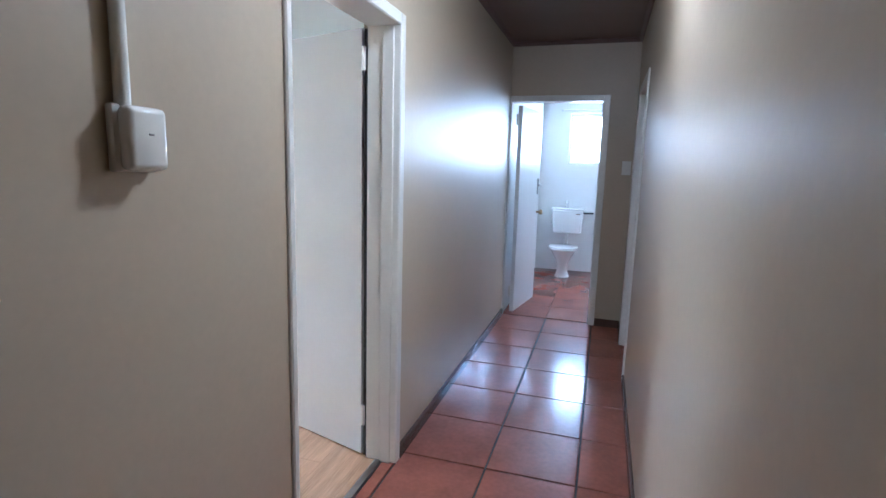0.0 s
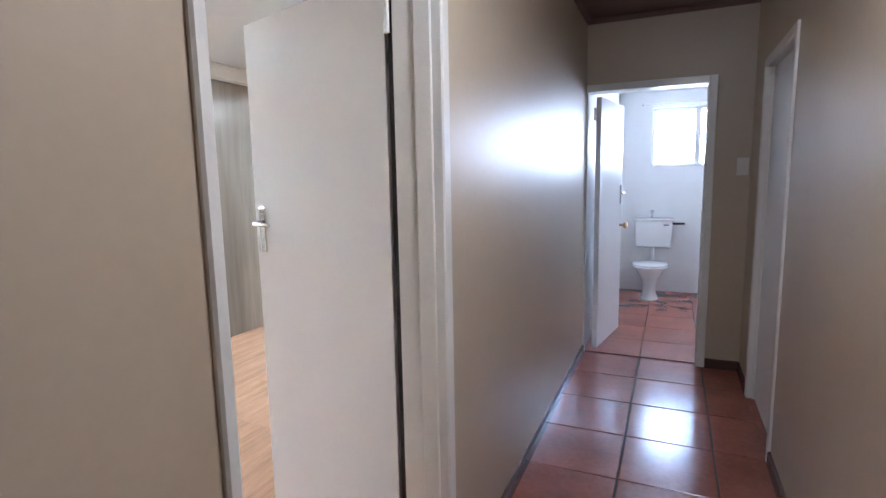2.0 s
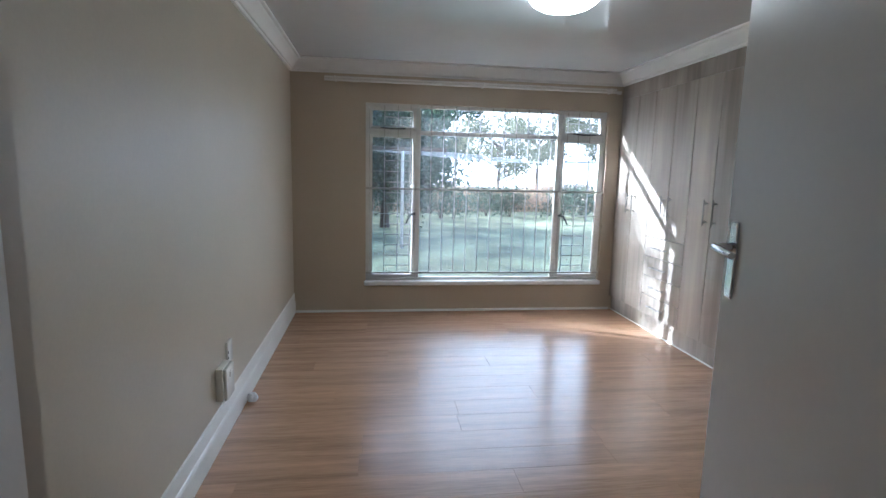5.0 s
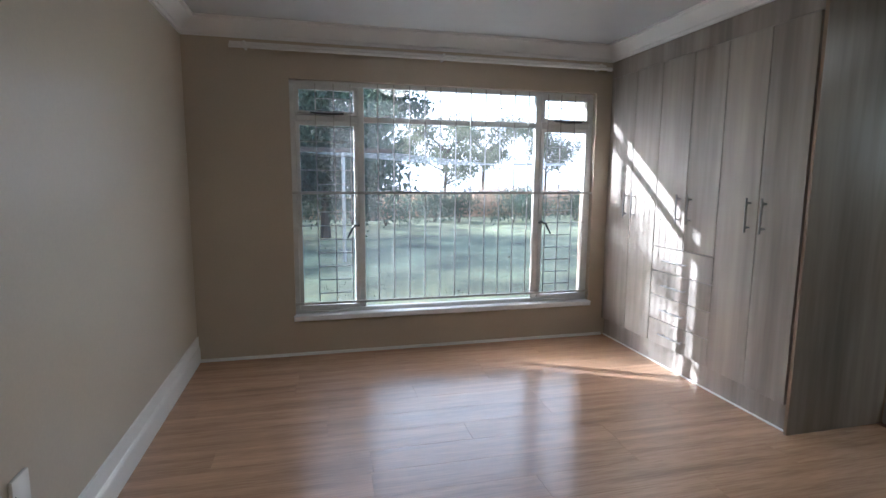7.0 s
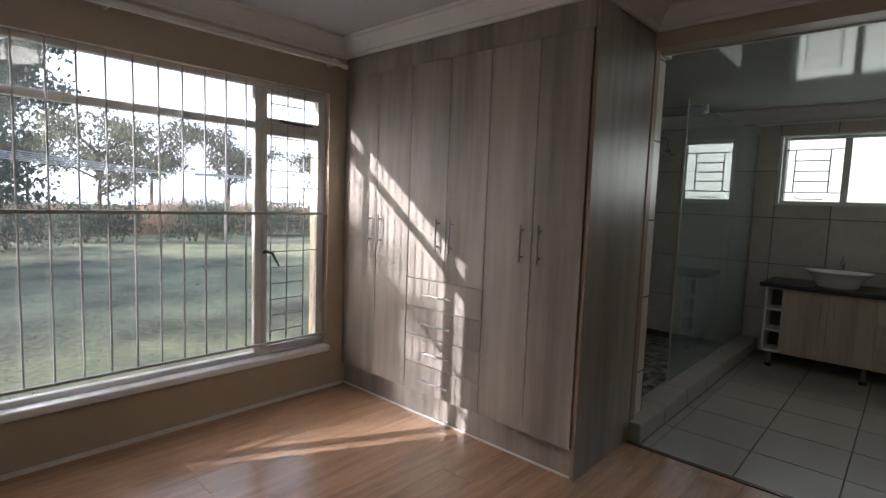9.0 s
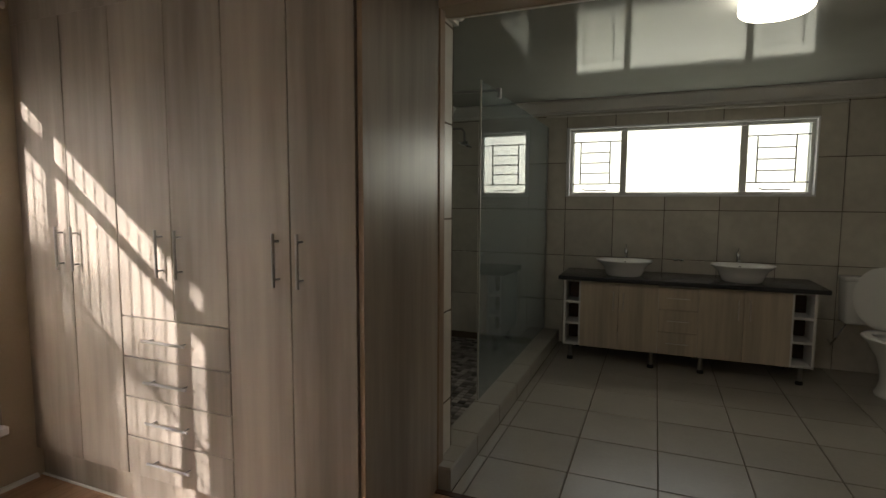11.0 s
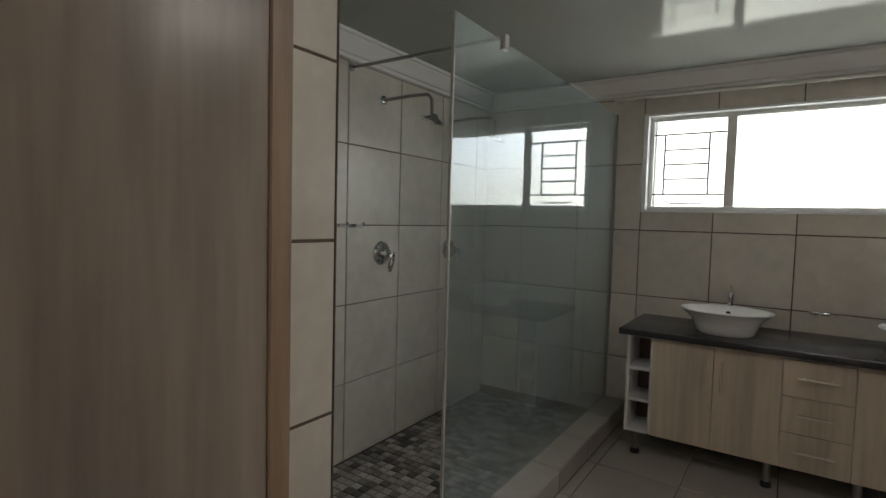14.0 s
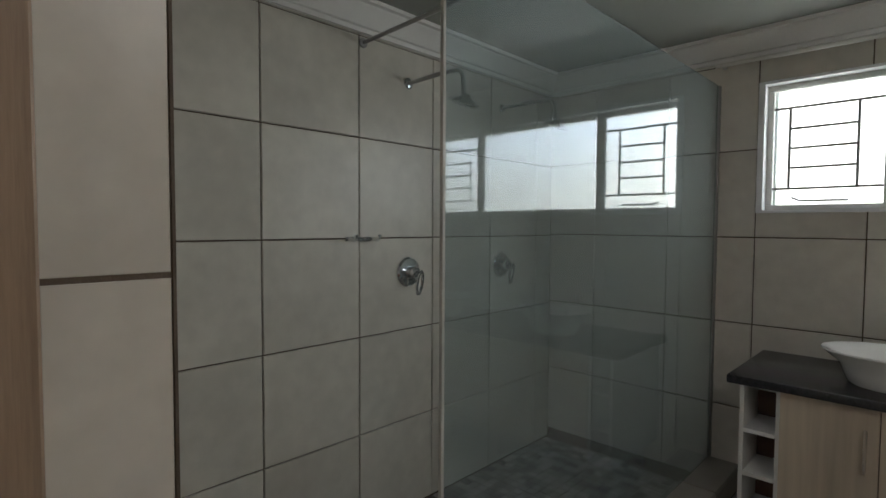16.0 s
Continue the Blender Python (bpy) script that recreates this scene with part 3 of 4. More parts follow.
SPLITS = [-5.652, -5.358, -5.050, -4.735, -4.445, -4.145, -3.866]
for i in range(6):
    a, b = SPLITS[i] + 0.0028, SPLITS[i + 1] - 0.0028
    low = 0.878 if i in (2, 3) else 0.165
    d = part("door", box(a, b, FY, FY + 0.018, low, 2.17, bevel=0.0012), "board", ward)
    hx = b - 0.05 if i % 2 == 0 else a + 0.05
    bar_handle(d, (hx, FY, 1.155), (0, 0, 1), 0.195, (0, -1, 0))
for k in range(4):
    za = 0.165 + k * 0.178
    d = part("drawer", box(SPLITS[2] + 0.0022, SPLITS[4] - 0.0022, FY, FY + 0.018, za + 0.002, za + 0.174, bevel=0.0012), "board", ward)
    bar_handle(d, (-4.772, FY, za + 0.087), (1, 0, 0), 0.24, (0, -1, 0))
structure("trim_wardrobe_end", box(-3.868, WX + 0.006, 5.4115, 5.474, 0.0, 2.225, bevel=0.004), "board_edge", "brown oak trim between wardrobe and tiles", smooth=True)

rail = thing("curtain_rail", (-5.645, 3.2, 2.235), "white double curtain rail under the cornice", "curtain rail")
rod("rail", [(-5.635, 1.80, 2.232), (-5.635, 4.69, 2.232)], 0.013, "trim", rail)
rod("rail", [(-5.675, 1.80, 2.262), (-5.675, 4.66, 2.262)], 0.009, "trim", rail)
for y in (1.9, 3.3, 4.6):
    part("bracket", box(BW - 0.002, -5.63, y - 0.008, y + 0.008, 2.225, 2.27, bevel=0.003), "trim", rail)
rod("end_cap", [(-5.635, 4.655, 2.228), (-5.635, 4.69, 2.228)], 0.016, "trim", rail)


def door_leaf(name, hinge, angle, width, height, label, handles):
    """A flush leaf that hangs at hinge and reaches along its own x."""
    ob = thing(name, (0, 0, 0), label, "door")
    ob.matrix_basis = pose(*hinge, 0, 0, angle)
    leaf = part("leaf", box(0.016, width, -0.02, 0.02, 0.008, height, bevel=0.002), "door", ob, local=True)
    for z in (0.22, height - 0.13):
        h = part("hinge", tube(bmesh.new(), [(0, 0.024, z - 0.05), (0, 0.024, z + 0.05)], 0.0095, 8), "trim", ob, "steel butt hinge with painted knuckles", local=True)
    handles(ob, leaf, width)
    return ob


def lever_set(ob, leaf, width):
    x = width - 0.055
    for s in (-1, 1):
        part("back_plate", bx(bmesh.new(), x - 0.02, x + 0.02, min(s * 0.019, s * 0.027), max(s * 0.019, s * 0.027), 1.135, 1.315, bevel=0.003), "chrome", leaf, "chrome lock plate", local=True)
        part("lever", tube(bmesh.new(), [(x, s * 0.026, 1.255), (x, s * 0.062, 1.255), (x - 0.012, s * 0.068, 1.255), (x - 0.115, s * 0.066, 1.25)], [0.011, 0.009, 0.009, 0.008], 10), "chrome", leaf, "chrome lever handle", local=True)


def knob_set(ob, leaf, width):
    x = width - 0.055
    part("knob", lathe(bmesh.new(), [(0.012, 0), (0.012, 0.03), (0.026, 0.042), (0.03, 0.058), (0.022, 0.07), (0.004, 0.073)], (x, -0.018, 0.97), 16, turn=Matrix.Rotation(radians(90), 3, "X")), "brass", leaf, "brass door knob", local=True)
    part("back_plate", bx(bmesh.new(), x - 0.018, x + 0.018, -0.026, -0.019, 1.16, 1.33, bevel=0.003), "steel", leaf, local=True)
    part("lever", tube(bmesh.new(), [(x, -0.025, 1.26), (x, -0.055, 1.26), (x - 0.09, -0.058, 1.258)], 0.008, 8), "steel", leaf, "steel lever handle", local=True)


door_leaf("bedroom_door", (-0.945, 2.885, 0.0), 163.0, 0.815, 2.025, "white flush door standing open into the bedroom", lever_set)
door_leaf("side_room_door", (HR + 0.055, 5.15, 0.0), -90.0, 0.835, 2.018, "white flush door standing closed in its frame", lambda ob, leaf, width: None)
door_leaf("toilet_door", (-0.715, 5.73, 0.0), 81.0, 0.71, 2.02, "white flush door standing open into the toilet", knob_set)


def ceiling_lamp(name, c, r, h, label, glow="lit_glass"):
    ob = thing(name, c, label, "ceiling lamp")
    part("base_plate", lathe(bmesh.new(), [(r * 0.9, -0.018), (r * 0.93, -0.014), (r * 0.93, 0.0)], c, 32), "trim", ob)
    prof = [(r, -0.018)] + [(r * math.cos(a), -0.018 - h * math.sin(a)) for a in (0.25, 0.5, 0.75, 1.0, 1.25, 1.5)]
    part("shade", lathe(bmesh.new(), prof[::-1], c, 32), glow, ob, "lit opal glass shade")
    return ob


def drum_lamp(name, c, r, h, label):
    ob = thing(name, c, label, "ceiling lamp")
    part("base_plate", lathe(bmesh.new(), [(r * 0.8, -0.02), (r * 0.8, 0.0)], c, 32), "trim", ob)
    part("shade", lathe(bmesh.new(), [(r * 0.9, -h), (r * 0.98, -h + 0.01), (r, -h + 0.025), (r, -0.03), (r * 0.97, -0.02)], c, 36), "lit_glass", ob, "lit opal drum shade")
    return ob


ceiling_lamp("ceiling_lamp", (-3.55, 3.31, BC - 0.001), 0.20, 0.085, "round opal glass ceiling lamp, switched on")
drum_lamp("ceiling_lamp", (-2.45, 6.10, TC - 0.001), 0.155, 0.085, "round drum ceiling lamp, switched on")
ceiling_lamp("ceiling_lamp", (0.05, 2.5, HC - 0.001), 0.13, 0.075, "round opal glass ceiling lamp in the passage, on", "lit_passage_glass")

# socket low on the bedroom wall, with a plug and its lead
sock = thing("wall_socket", (-3.23, BS, 0.33), "ivory surface socket box above the skirting", "socket")
part("box", box(-3.30, -3.16, BS + 0.001, BS + 0.036, 0.245, 0.415, bevel=0.004, seg=2), "plastic", sock)
part("cover", box(-3.298, -3.162, BS + 0.038, BS + 0.056, 0.248, 0.412, bevel=0.006, seg=2), "plastic", sock)
part("switch", box(-3.25, -3.21, BS + 0.055, BS + 0.062, 0.36, 0.385, bevel=0.002), "plastic", sock)
plate = thing("telephone_outlet", (-3.39, BS, 0.44), "small ivory outlet plate on the bedroom wall", "outlet")
part("plate", box(-3.44, -3.35, BS + 0.001, BS + 0.014, 0.37, 0.49, bevel=0.004, seg=2), "plastic", plate)
for z in (0.40, 0.43):
    part("slot", box(-3.36, -3.352, BS + 0.013, BS + 0.0155, z, z + 0.012), "rubber", plate, "dark outlet slot")
scrap = thing("paper_scrap", (-3.69, BS + 0.035, 0.0), "crumpled white scrap of paper against the skirting", "paper")
wad = bmesh.new()
bmesh.ops.create_icosphere(wad, subdivisions=2, radius=0.034)
crumple = random.Random(5)
for v in wad.verts:
    v.co = v.co * crumple.uniform(0.65, 1.12)
    v.co.z = max(v.co.z, -0.028)
bmesh.ops.translate(wad, verts=wad.verts, vec=(-3.69, BS + 0.052, 0.028))
part("wad", wad, "white_wall", scrap, smooth=False)

# ---- passage fittings ----
jb = thing("junction_box", (HL, 1.486, 1.475), "ivory plastic switch box fed by a surface conduit", "switch box")
part("base", box(HL + 0.001, HL + 0.022, 1.437, 1.535, 1.412, 1.538, bevel=0.006, seg=2), "plastic", jb)
part("cover", box(HL + 0.022, HL + 0.056, 1.440, 1.532, 1.415, 1.535, bevel=0.014, seg=3), "plastic", jb)
part("catch", box(HL + 0.055, HL + 0.058, 1.482, 1.494, 1.482, 1.486, bevel=0.001), "steel", jb)
part("conduit", tube(bmesh.new(), [(HL + 0.015, 1.466, 1.53), (HL + 0.015, 1.466, HC - 0.03)], 0.0145, 14), "plastic", jb, "painted surface conduit")
sw = thing("light_switch", (0.27, HN, 1.46), "white light switch on the passage wall", "switch")
part("plate", box(0.232, 0.307, HN - 0.012, HN - 0.001, 1.40, 1.52, bevel=0.003), "plastic", sw)
part("rocker", box(0.26, 0.28, HN - 0.017, HN - 0.012, 1.44, 1.48, bevel=0.002), "plastic", sw)

# ---- toilets ----


def bowl(ob, c, face, seat_z, lid_up):
    """A pedestal pan with seat and lid, its back towards +y."""
    cx, cy = c
    h = seat_z - 0.03
    prof = [(0.094, 0.0), (0.098, 0.015), (0.082, 0.05), (0.068, 0.11), (0.072, 0.17), (0.10, h - 0.12), (0.138, h - 0.06), (0.155, h - 0.02), (0.16, h), (0.145, h), (0.13, h - 0.04), (0.08, h - 0.14)]
    part("pan", lathe(bmesh.new(), prof, (cx, cy, 0), 28, 1.0, 1.28), "ceramic", ob)
    ring = bmesh.new()
    n = 28
    vs = [[ring.verts.new((cx + r * math.cos(a), cy + 1.28 * r * math.sin(a), z)) for a in (2 * math.pi * k / n for k in range(n))] for r, z in ((0.185, seat_z - 0.028), (0.19, seat_z - 0.012), (0.18, seat_z), (0.125, seat_z), (0.118, seat_z - 0.012), (0.122, seat_z - 0.028))]
    for i in range(6):
        a, b = vs[i], vs[(i + 1) % 6]
        for k in range(n):
            ring.faces.new((a[k], a[(k + 1) % n], b[(k + 1) % n], b[k]))
    part("seat", ring, "ceramic", ob, "white plastic seat")
    lid = lathe(bmesh.new(), [(0.17, 0), (0.188, 0.004), (0.19, 0.012), (0.17, 0.02), (0.02, 0.024)], (0, 0, 0), 28, 1.0, 1.24)
    if lid_up:
        bmesh.ops.rotate(lid, cent=(0, 0, 0), matrix=Matrix.Rotation(radians(82), 3, "X"), verts=lid.verts)
        bmesh.ops.translate(lid, verts=lid.verts, vec=(cx, cy + 0.26, seat_z + 0.235))
    else:
        bmesh.ops.translate(lid, verts=lid.verts, vec=(cx, cy, seat_z + 0.002))
    part("lid", lid, "ceramic", ob, "white plastic lid")


def cistern(ob, x0, x1, y0, y1, z0, z1):
    bm = bx(bmesh.new(), x0, x1, y0, y1, z0, z1 - 0.03)
    for v in bm.verts:
        if v.co.z < z0 + 0.01:
            v.co.x += 0.018 if v.co.x < (x0 + x1) / 2 else -0.018
            if v.co.y < (y0 + y1) / 2:
                v.co.y += 0.02
    bmesh.ops.bevel(bm, geom=list(bm.edges), offset=0.016, segments=3, affect="EDGES", profile=0.5)
    c = part("cistern", bm, "ceramic", ob)
    part("cistern_lid", box(x0 - 0.008, x1 + 0.008, y0 - 0.008, y1, z1 - 0.03, z1, bevel=0.009, seg=2), "ceramic", ob)
    return c


wc = thing("toilet", (-0.37, 7.8, 0.0), "white ceramic toilet with a wall-hung low cistern", "toilet")
bowl(wc, (-0.37, 7.74), 1, 0.40, False)
c = cistern(wc, -0.565, -0.15, 7.99, 8.192, 0.565, 0.905)
part("flush_lever", box(-0.25, -0.185, 7.972, 7.986, 0.825, 0.842, bevel=0.004), "chrome", c, "chrome flush lever")
rod("flush_pipe", [(-0.36, 8.09, 0.575), (-0.36, 8.09, 0.335)], 0.022, "ceramic", wc, n=14)
rod("flush_elbow", [(-0.36, 8.112, 0.335), (-0.36, 7.86, 0.33)], 0.026, "ceramic", wc, n=14)
rod("stop_valve", [(-0.15, 8.19, 0.835), (-0.14, 8.13, 0.835), (-0.02, 8.13, 0.84)], 0.012, "latch", wc, "dark supply valve")
ta = thing("pillar_tap", (-0.38, 8.13, 0.905), "small chrome tap above the cistern", "tap")
rod("body", [(-0.38, 8.13, 0.906), (-0.38, 8.13, 0.97)], 0.014, "chrome", ta)
rod("head", [(-0.38, 8.13, 0.97), (-0.38, 8.13, 1.0)], 0.022, "chrome", ta)
rod("spout", [(-0.38, 8.13, 0.945), (-0.38, 8.08, 0.95), (-0.38, 8.055, 0.935)], 0.009, "chrome", ta)
cr = thing("curtain_rod", (0.0, 8.14, 2.225), "thin curtain rod above the toilet window", "curtain rod")
rod("rod", [(-0.53, 8.135, 2.225), (0.6, 8.135, 2.225)], 0.008, "trim", cr)
for x in (-0.52, 0.58):
    rod("bracket", [(x, 8.202, 2.225), (x, 8.13, 2.225)], 0.012, "steel", cr)
structure("trim_toilet_dado", box(TOIL_W, TOIL_E, TOIL_N - 0.006, TOIL_N, 0.0, 1.32), "ceramic", "white glazed dado on the toilet wall")

wc2 = thing("toilet", (-1.33, 7.75, 0.0), "white ceramic close-coupled toilet with its lid raised", "toilet")
bowl(wc2, (-1.32, 7.79), 1, 0.43, True)
c = cistern(wc2, -1.52, -1.14, 8.17, 8.368, 0.42, 0.80)
part("flush_button", lathe(bmesh.new(), [(0.02, 0), (0.02, 0.008), (0.012, 0.01)], (-1.33, 8.26, 0.80), 14), "chrome", c)
rod("supply_pipe", [(-1.56, 8.37, 0.25), (-1.57, 8.25, 0.24), (-1.56, 8.16, 0.32), (-1.50, 8.18, 0.43)], 0.009, "chrome", wc2)

# ---- vanity ----
VX0, VX1, VF, VB = -3.645, -1.79, 7.785, 8.36
van = thing("vanity_cabinet", ((VX0 + VX1) / 2, 8.1, 0.0), "pale oak bathroom vanity on short steel legs, open end shelves", "vanity")
S1, D1, D2, D3, S2 = -3.502, -3.19, -2.878, -2.582, -1.945
DM = (D3 + S2) / 2
part("base_panel", box(VX0, VX1, VF + 0.02, VB, 0.135, 0.153), "white_board", van)
part("top_rail", box(VX0, VX1, VF + 0.02, VB, 0.692, 0.708), "white_board", van)
for x in (VX0, S1 - 0.016, D2 - 0.008, D3 - 0.008, S2, VX1 - 0.016):
    part("side_panel", box(x, x + 0.016, VF + (0.0 if x in (VX0, VX1 - 0.016) else 0.019), VB, 0.135 if x in (VX0, VX1 - 0.016) else 0.153, 0.708), "white_board", van)
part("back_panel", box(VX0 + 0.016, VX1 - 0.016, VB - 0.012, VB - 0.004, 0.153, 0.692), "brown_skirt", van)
for a, b in ((VX0 + 0.016, S1 - 0.016), (S2 + 0.016, VX1 - 0.016)):
    for z in (0.32, 0.505):
        part("shelf", box(a, b, VF + 0.004, VB - 0.012, z, z + 0.016), "white_board", van)
    part("shelf", box(a, b, VF + 0.002, VF + 0.02, 0.137, 0.153), "white_board", van)
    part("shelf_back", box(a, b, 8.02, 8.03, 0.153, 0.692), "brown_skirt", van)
for a, b, hx in ((S1, D1, D1 - 0.04), (D1, D2, D1 + 0.04), (D3, DM, DM - 0.04), (DM, S2, DM + 0.04)):
    d = part("door", box(a + 0.0015, b - 0.0015, VF, VF + 0.018, 0.137, 0.704, bevel=0.001), "vanity_board", van)
    bar_handle(d, (hx, VF, 0.55), (0, 0, 1), 0.16, (0, -1, 0), 0.005, "pale_steel")
for k in range(3):
    z = 0.137 + k * 0.186
    d = part("drawer", box(D2 + 0.0015, D3 - 0.0015, VF, VF + 0.018, z, z + 0.183, bevel=0.001), "vanity_board", van)
    bar_handle(d, ((D2 + D3) / 2, VF, z + 0.10), (1, 0, 0), 0.17, (0, -1, 0), 0.005, "pale_steel")
for x in (-3.585, -2.922, -2.547, -1.867):
    for y in (7.825, 8.27):
        leg = part("leg", lathe(bmesh.new(), [(0.019, 0.03), (0.019, 0.136)], (x, y, 0), 14), "steel", van, "steel leg with a black foot")
        part("foot", lathe(bmesh.new(), [(0.026, 0.0), (0.027, 0.012), (0.021, 0.03)], (x, y, 0), 14), "rubber", leg)
single("vanity_worktop", box(-3.69, -1.715, 7.75, TN - 0.002, 0.71, 0.745, bevel=0.005, seg=2), "granite", "dark charcoal granite worktop on the vanity", "worktop", place=(-2.7, 8.05, 0.71))


def basin(c):
    ob = thing("vessel_basin", c, "white ceramic oval vessel basin on the worktop", "basin", "basins on the vanity")
    prof = [(0.135, 0.0), (0.150, 0.012), (0.165, 0.05), (0.178, 0.082), (0.222, 0.118), (0.238, 0.130), (0.236, 0.136), (0.222, 0.134), (0.19, 0.11), (0.14, 0.045), (0.03, 0.03)]
    part("bowl", lathe(bmesh.new(), prof, c, 36, 1.0, 0.80), "ceramic", ob)
    part("overflow", lathe(bmesh.new(), [(0.013, 0), (0.013, 0.003)], (c[0], c[1] + 0.145, c[2] + 0.095), 12, turn=Matrix.Rotation(radians(75), 3, "X")), "rubber", ob, "dark overflow hole")
    return ob


def mixer_tap(c):
    ob = thing("basin_tap", c, "slim chrome basin tap behind the bowl", "tap", "taps on the vanity")
    part("column", lathe(bmesh.new(), [(0.022, 0), (0.018, 0.01), (0.015, 0.05), (0.014, 0.17), (0.018, 0.18), (0.016, 0.215), (0.006, 0.22)], c, 14), "chrome", ob)
    x, y, z = c
    rod("spout", [(x, y, z + 0.15), (x, y - 0.06, z + 0.165), (x, y - 0.10, z + 0.15)], 0.009, "chrome", ob)
    rod("lever", [(x, y, z + 0.215), (x, y + 0.01, z + 0.235), (x, y - 0.03, z + 0.25)], 0.005, "chrome", ob)
    return ob


b0 = basin((-3.165, 8.0, 0.745))
copy_thing(b0, pose(-2.26, 8.0, 0.745))
m0 = mixer_tap((-3.165, 8.27, 0.745))
copy_thing(m0, pose(-2.26, 8.27, 0.745))
av = thing("angle_valve", (-2.72, TN, 0.865), "pair of small chrome wall valves", "valve")
for x in (-2.745, -2.695):
    rod("valve_body", [(x, TN + 0.002, 0.865), (x, TN - 0.05, 0.865)], 0.011, "chrome", av)
    rod("valve_head", [(x - 0.02, TN - 0.045, 0.868), (x + 0.02, TN - 0.045, 0.868)], 0.009, "chrome", av)
br = thing("curtain_rail", (-2.8, 8.30, 2.19), "white curtain rail above the bathroom window", "curtain rail")
rod("rail", [(-3.93, 8.305, 2.195), (-1.55, 8.305, 2.185)], 0.011, "trim", br)
for x in (-3.9, -2.75, -1.58):
    rod("bracket", [(x, TN + 0.002, 2.19), (x, 8.30, 2.19)], 0.008, "trim", br)

# ---- shower ----
GX = -3.93
scr = thing("shower_screen", (GX, 7.3, 0.12), "frameless clear glass shower screen with water marks", "shower screen")
no_shadow(part("pane", box(GX - 0.004, GX + 0.004, 6.275, 8.36, 0.122, 2.105, bevel=0.001), "screen_glass", scr))
part("edge_seal", box(GX - 0.0055, GX + 0.0055, 6.266, 6.276, 0.122, 2.105, bevel=0.001), "bars", scr, "pale polished glass edge")
part("wall_channel", box(GX - 0.012, GX + 0.012, 8.345, TN - 0.001, 0.122, 2.105, bevel=0.002), "steel", scr)
tie = thing("screen_tie_rod", (TW, 6.83, 2.16), "steel tie rod from tiled wall to glass screen", "tie rod")
rod("rod", [(TW - 0.002, 6.81, 2.18), (GX + 0.01, 6.66, 2.12)], 0.009, "steel", tie, n=10)
part("flange", lathe(bmesh.new(), [(0.022, 0), (0.022, 0.008), (0.012, 0.014)], (TW - 0.001, 6.81, 2.18), 14, turn=Matrix.Rotation(radians(90), 3, "Y")), "steel", tie)
part("clamp", box(GX - 0.016, GX + 0.016, 6.642, 6.678, 2.07, 2.135, bevel=0.003), "steel", tie)


def shower_mixer(y):
    c = (TW, y, 1.135)
    ob = thing("shower_mixer", c, "round chrome shower mixer with a loop lever", "mixer", "shower mixers")
    side = Matrix.Rotation(radians(90), 3, "Y")
    part("plate", lathe(bmesh.new(), [(0.074, 0), (0.074, 0.008), (0.066, 0.016), (0.03, 0.02)], c, 28, turn=side), "chrome", ob)
    part("barrel", lathe(bmesh.new(), [(0.03, 0.018), (0.029, 0.06), (0.024, 0.066)], c, 18, turn=side), "chrome", ob)
    x, y, z = c
    pts = [(x + 0.062 + 0.03 * math.sin(a) * 0.4 + 0.012, y + 0.017 * math.cos(a) + 0.012, z - 0.05 + 0.058 * math.sin(a)) for a in (2 * math.pi * k / 16 for k in range(17))]
    rod("lever", pts, 0.0075, "chrome", ob, "chrome loop lever")
    return ob


def shower_head(y):
    c = (TW, y, 2.055)
    ob = thing("rain_shower", c, "chrome shower arm with a small round rose", "shower", "wall showers")
    x, y, z = c
    rod("arm", [(x, y, z), (x + 0.20, y, z + 0.005), (x + 0.33, y, z), (x + 0.355, y, z - 0.03), (x + 0.36, y, z - 0.12)], 0.0105, "steel", ob, n=12)
    part("flange", lathe(bmesh.new(), [(0.028, 0), (0.027, 0.006), (0.013, 0.012)], (x - 0.001, y, z), 16, turn=Matrix.Rotation(radians(90), 3, "Y")), "chrome", ob)
    turn = Matrix.Rotation(radians(24), 3, "Y")
    mid = Vector((x + 0.362, y, z - 0.150))
    part("rose", lathe(bmesh.new(), [(0.014, 0.04), (0.022, 0.028), (0.034, 0.02), (0.068, 0.010), (0.072, 0.002), (0.066, -0.006), (0.004, -0.008)][::-1], mid, 28, turn=turn), "chrome", ob)
    for ring, count in ((0.052, 12), (0.026, 6)):
        for k in range(count):
            a = 2 * math.pi * k / count
            at = mid + turn @ Vector((ring * math.cos(a), ring * math.sin(a), -0.006))
            part("nozzle", lathe(bmesh.new(), [(0.004, -0.008), (0.0065, 0.002)], at, 6, turn=turn), "plastic", ob, "pale rubber spray nozzle")
    return ob


for y in (7.085, 7.825):
    shower_mixer(y)
    shower_head(y)
so = thing("robe_hook", (TW, 6.78, 1.30), "chrome double robe hook on the tiles", "hook")
part("plate", box(TW - 0.001, TW + 0.008, 6.71, 6.87, 1.292, 1.312, bevel=0.002), "chrome", so)
for y in (6.725, 6.855):
    rod("hook", [(TW + 0.006, y, 1.302), (TW + 0.05, y, 1.298), (TW + 0.062, y, 1.306), (TW + 0.064, y, 1.322)], 0.009, "chrome", so)

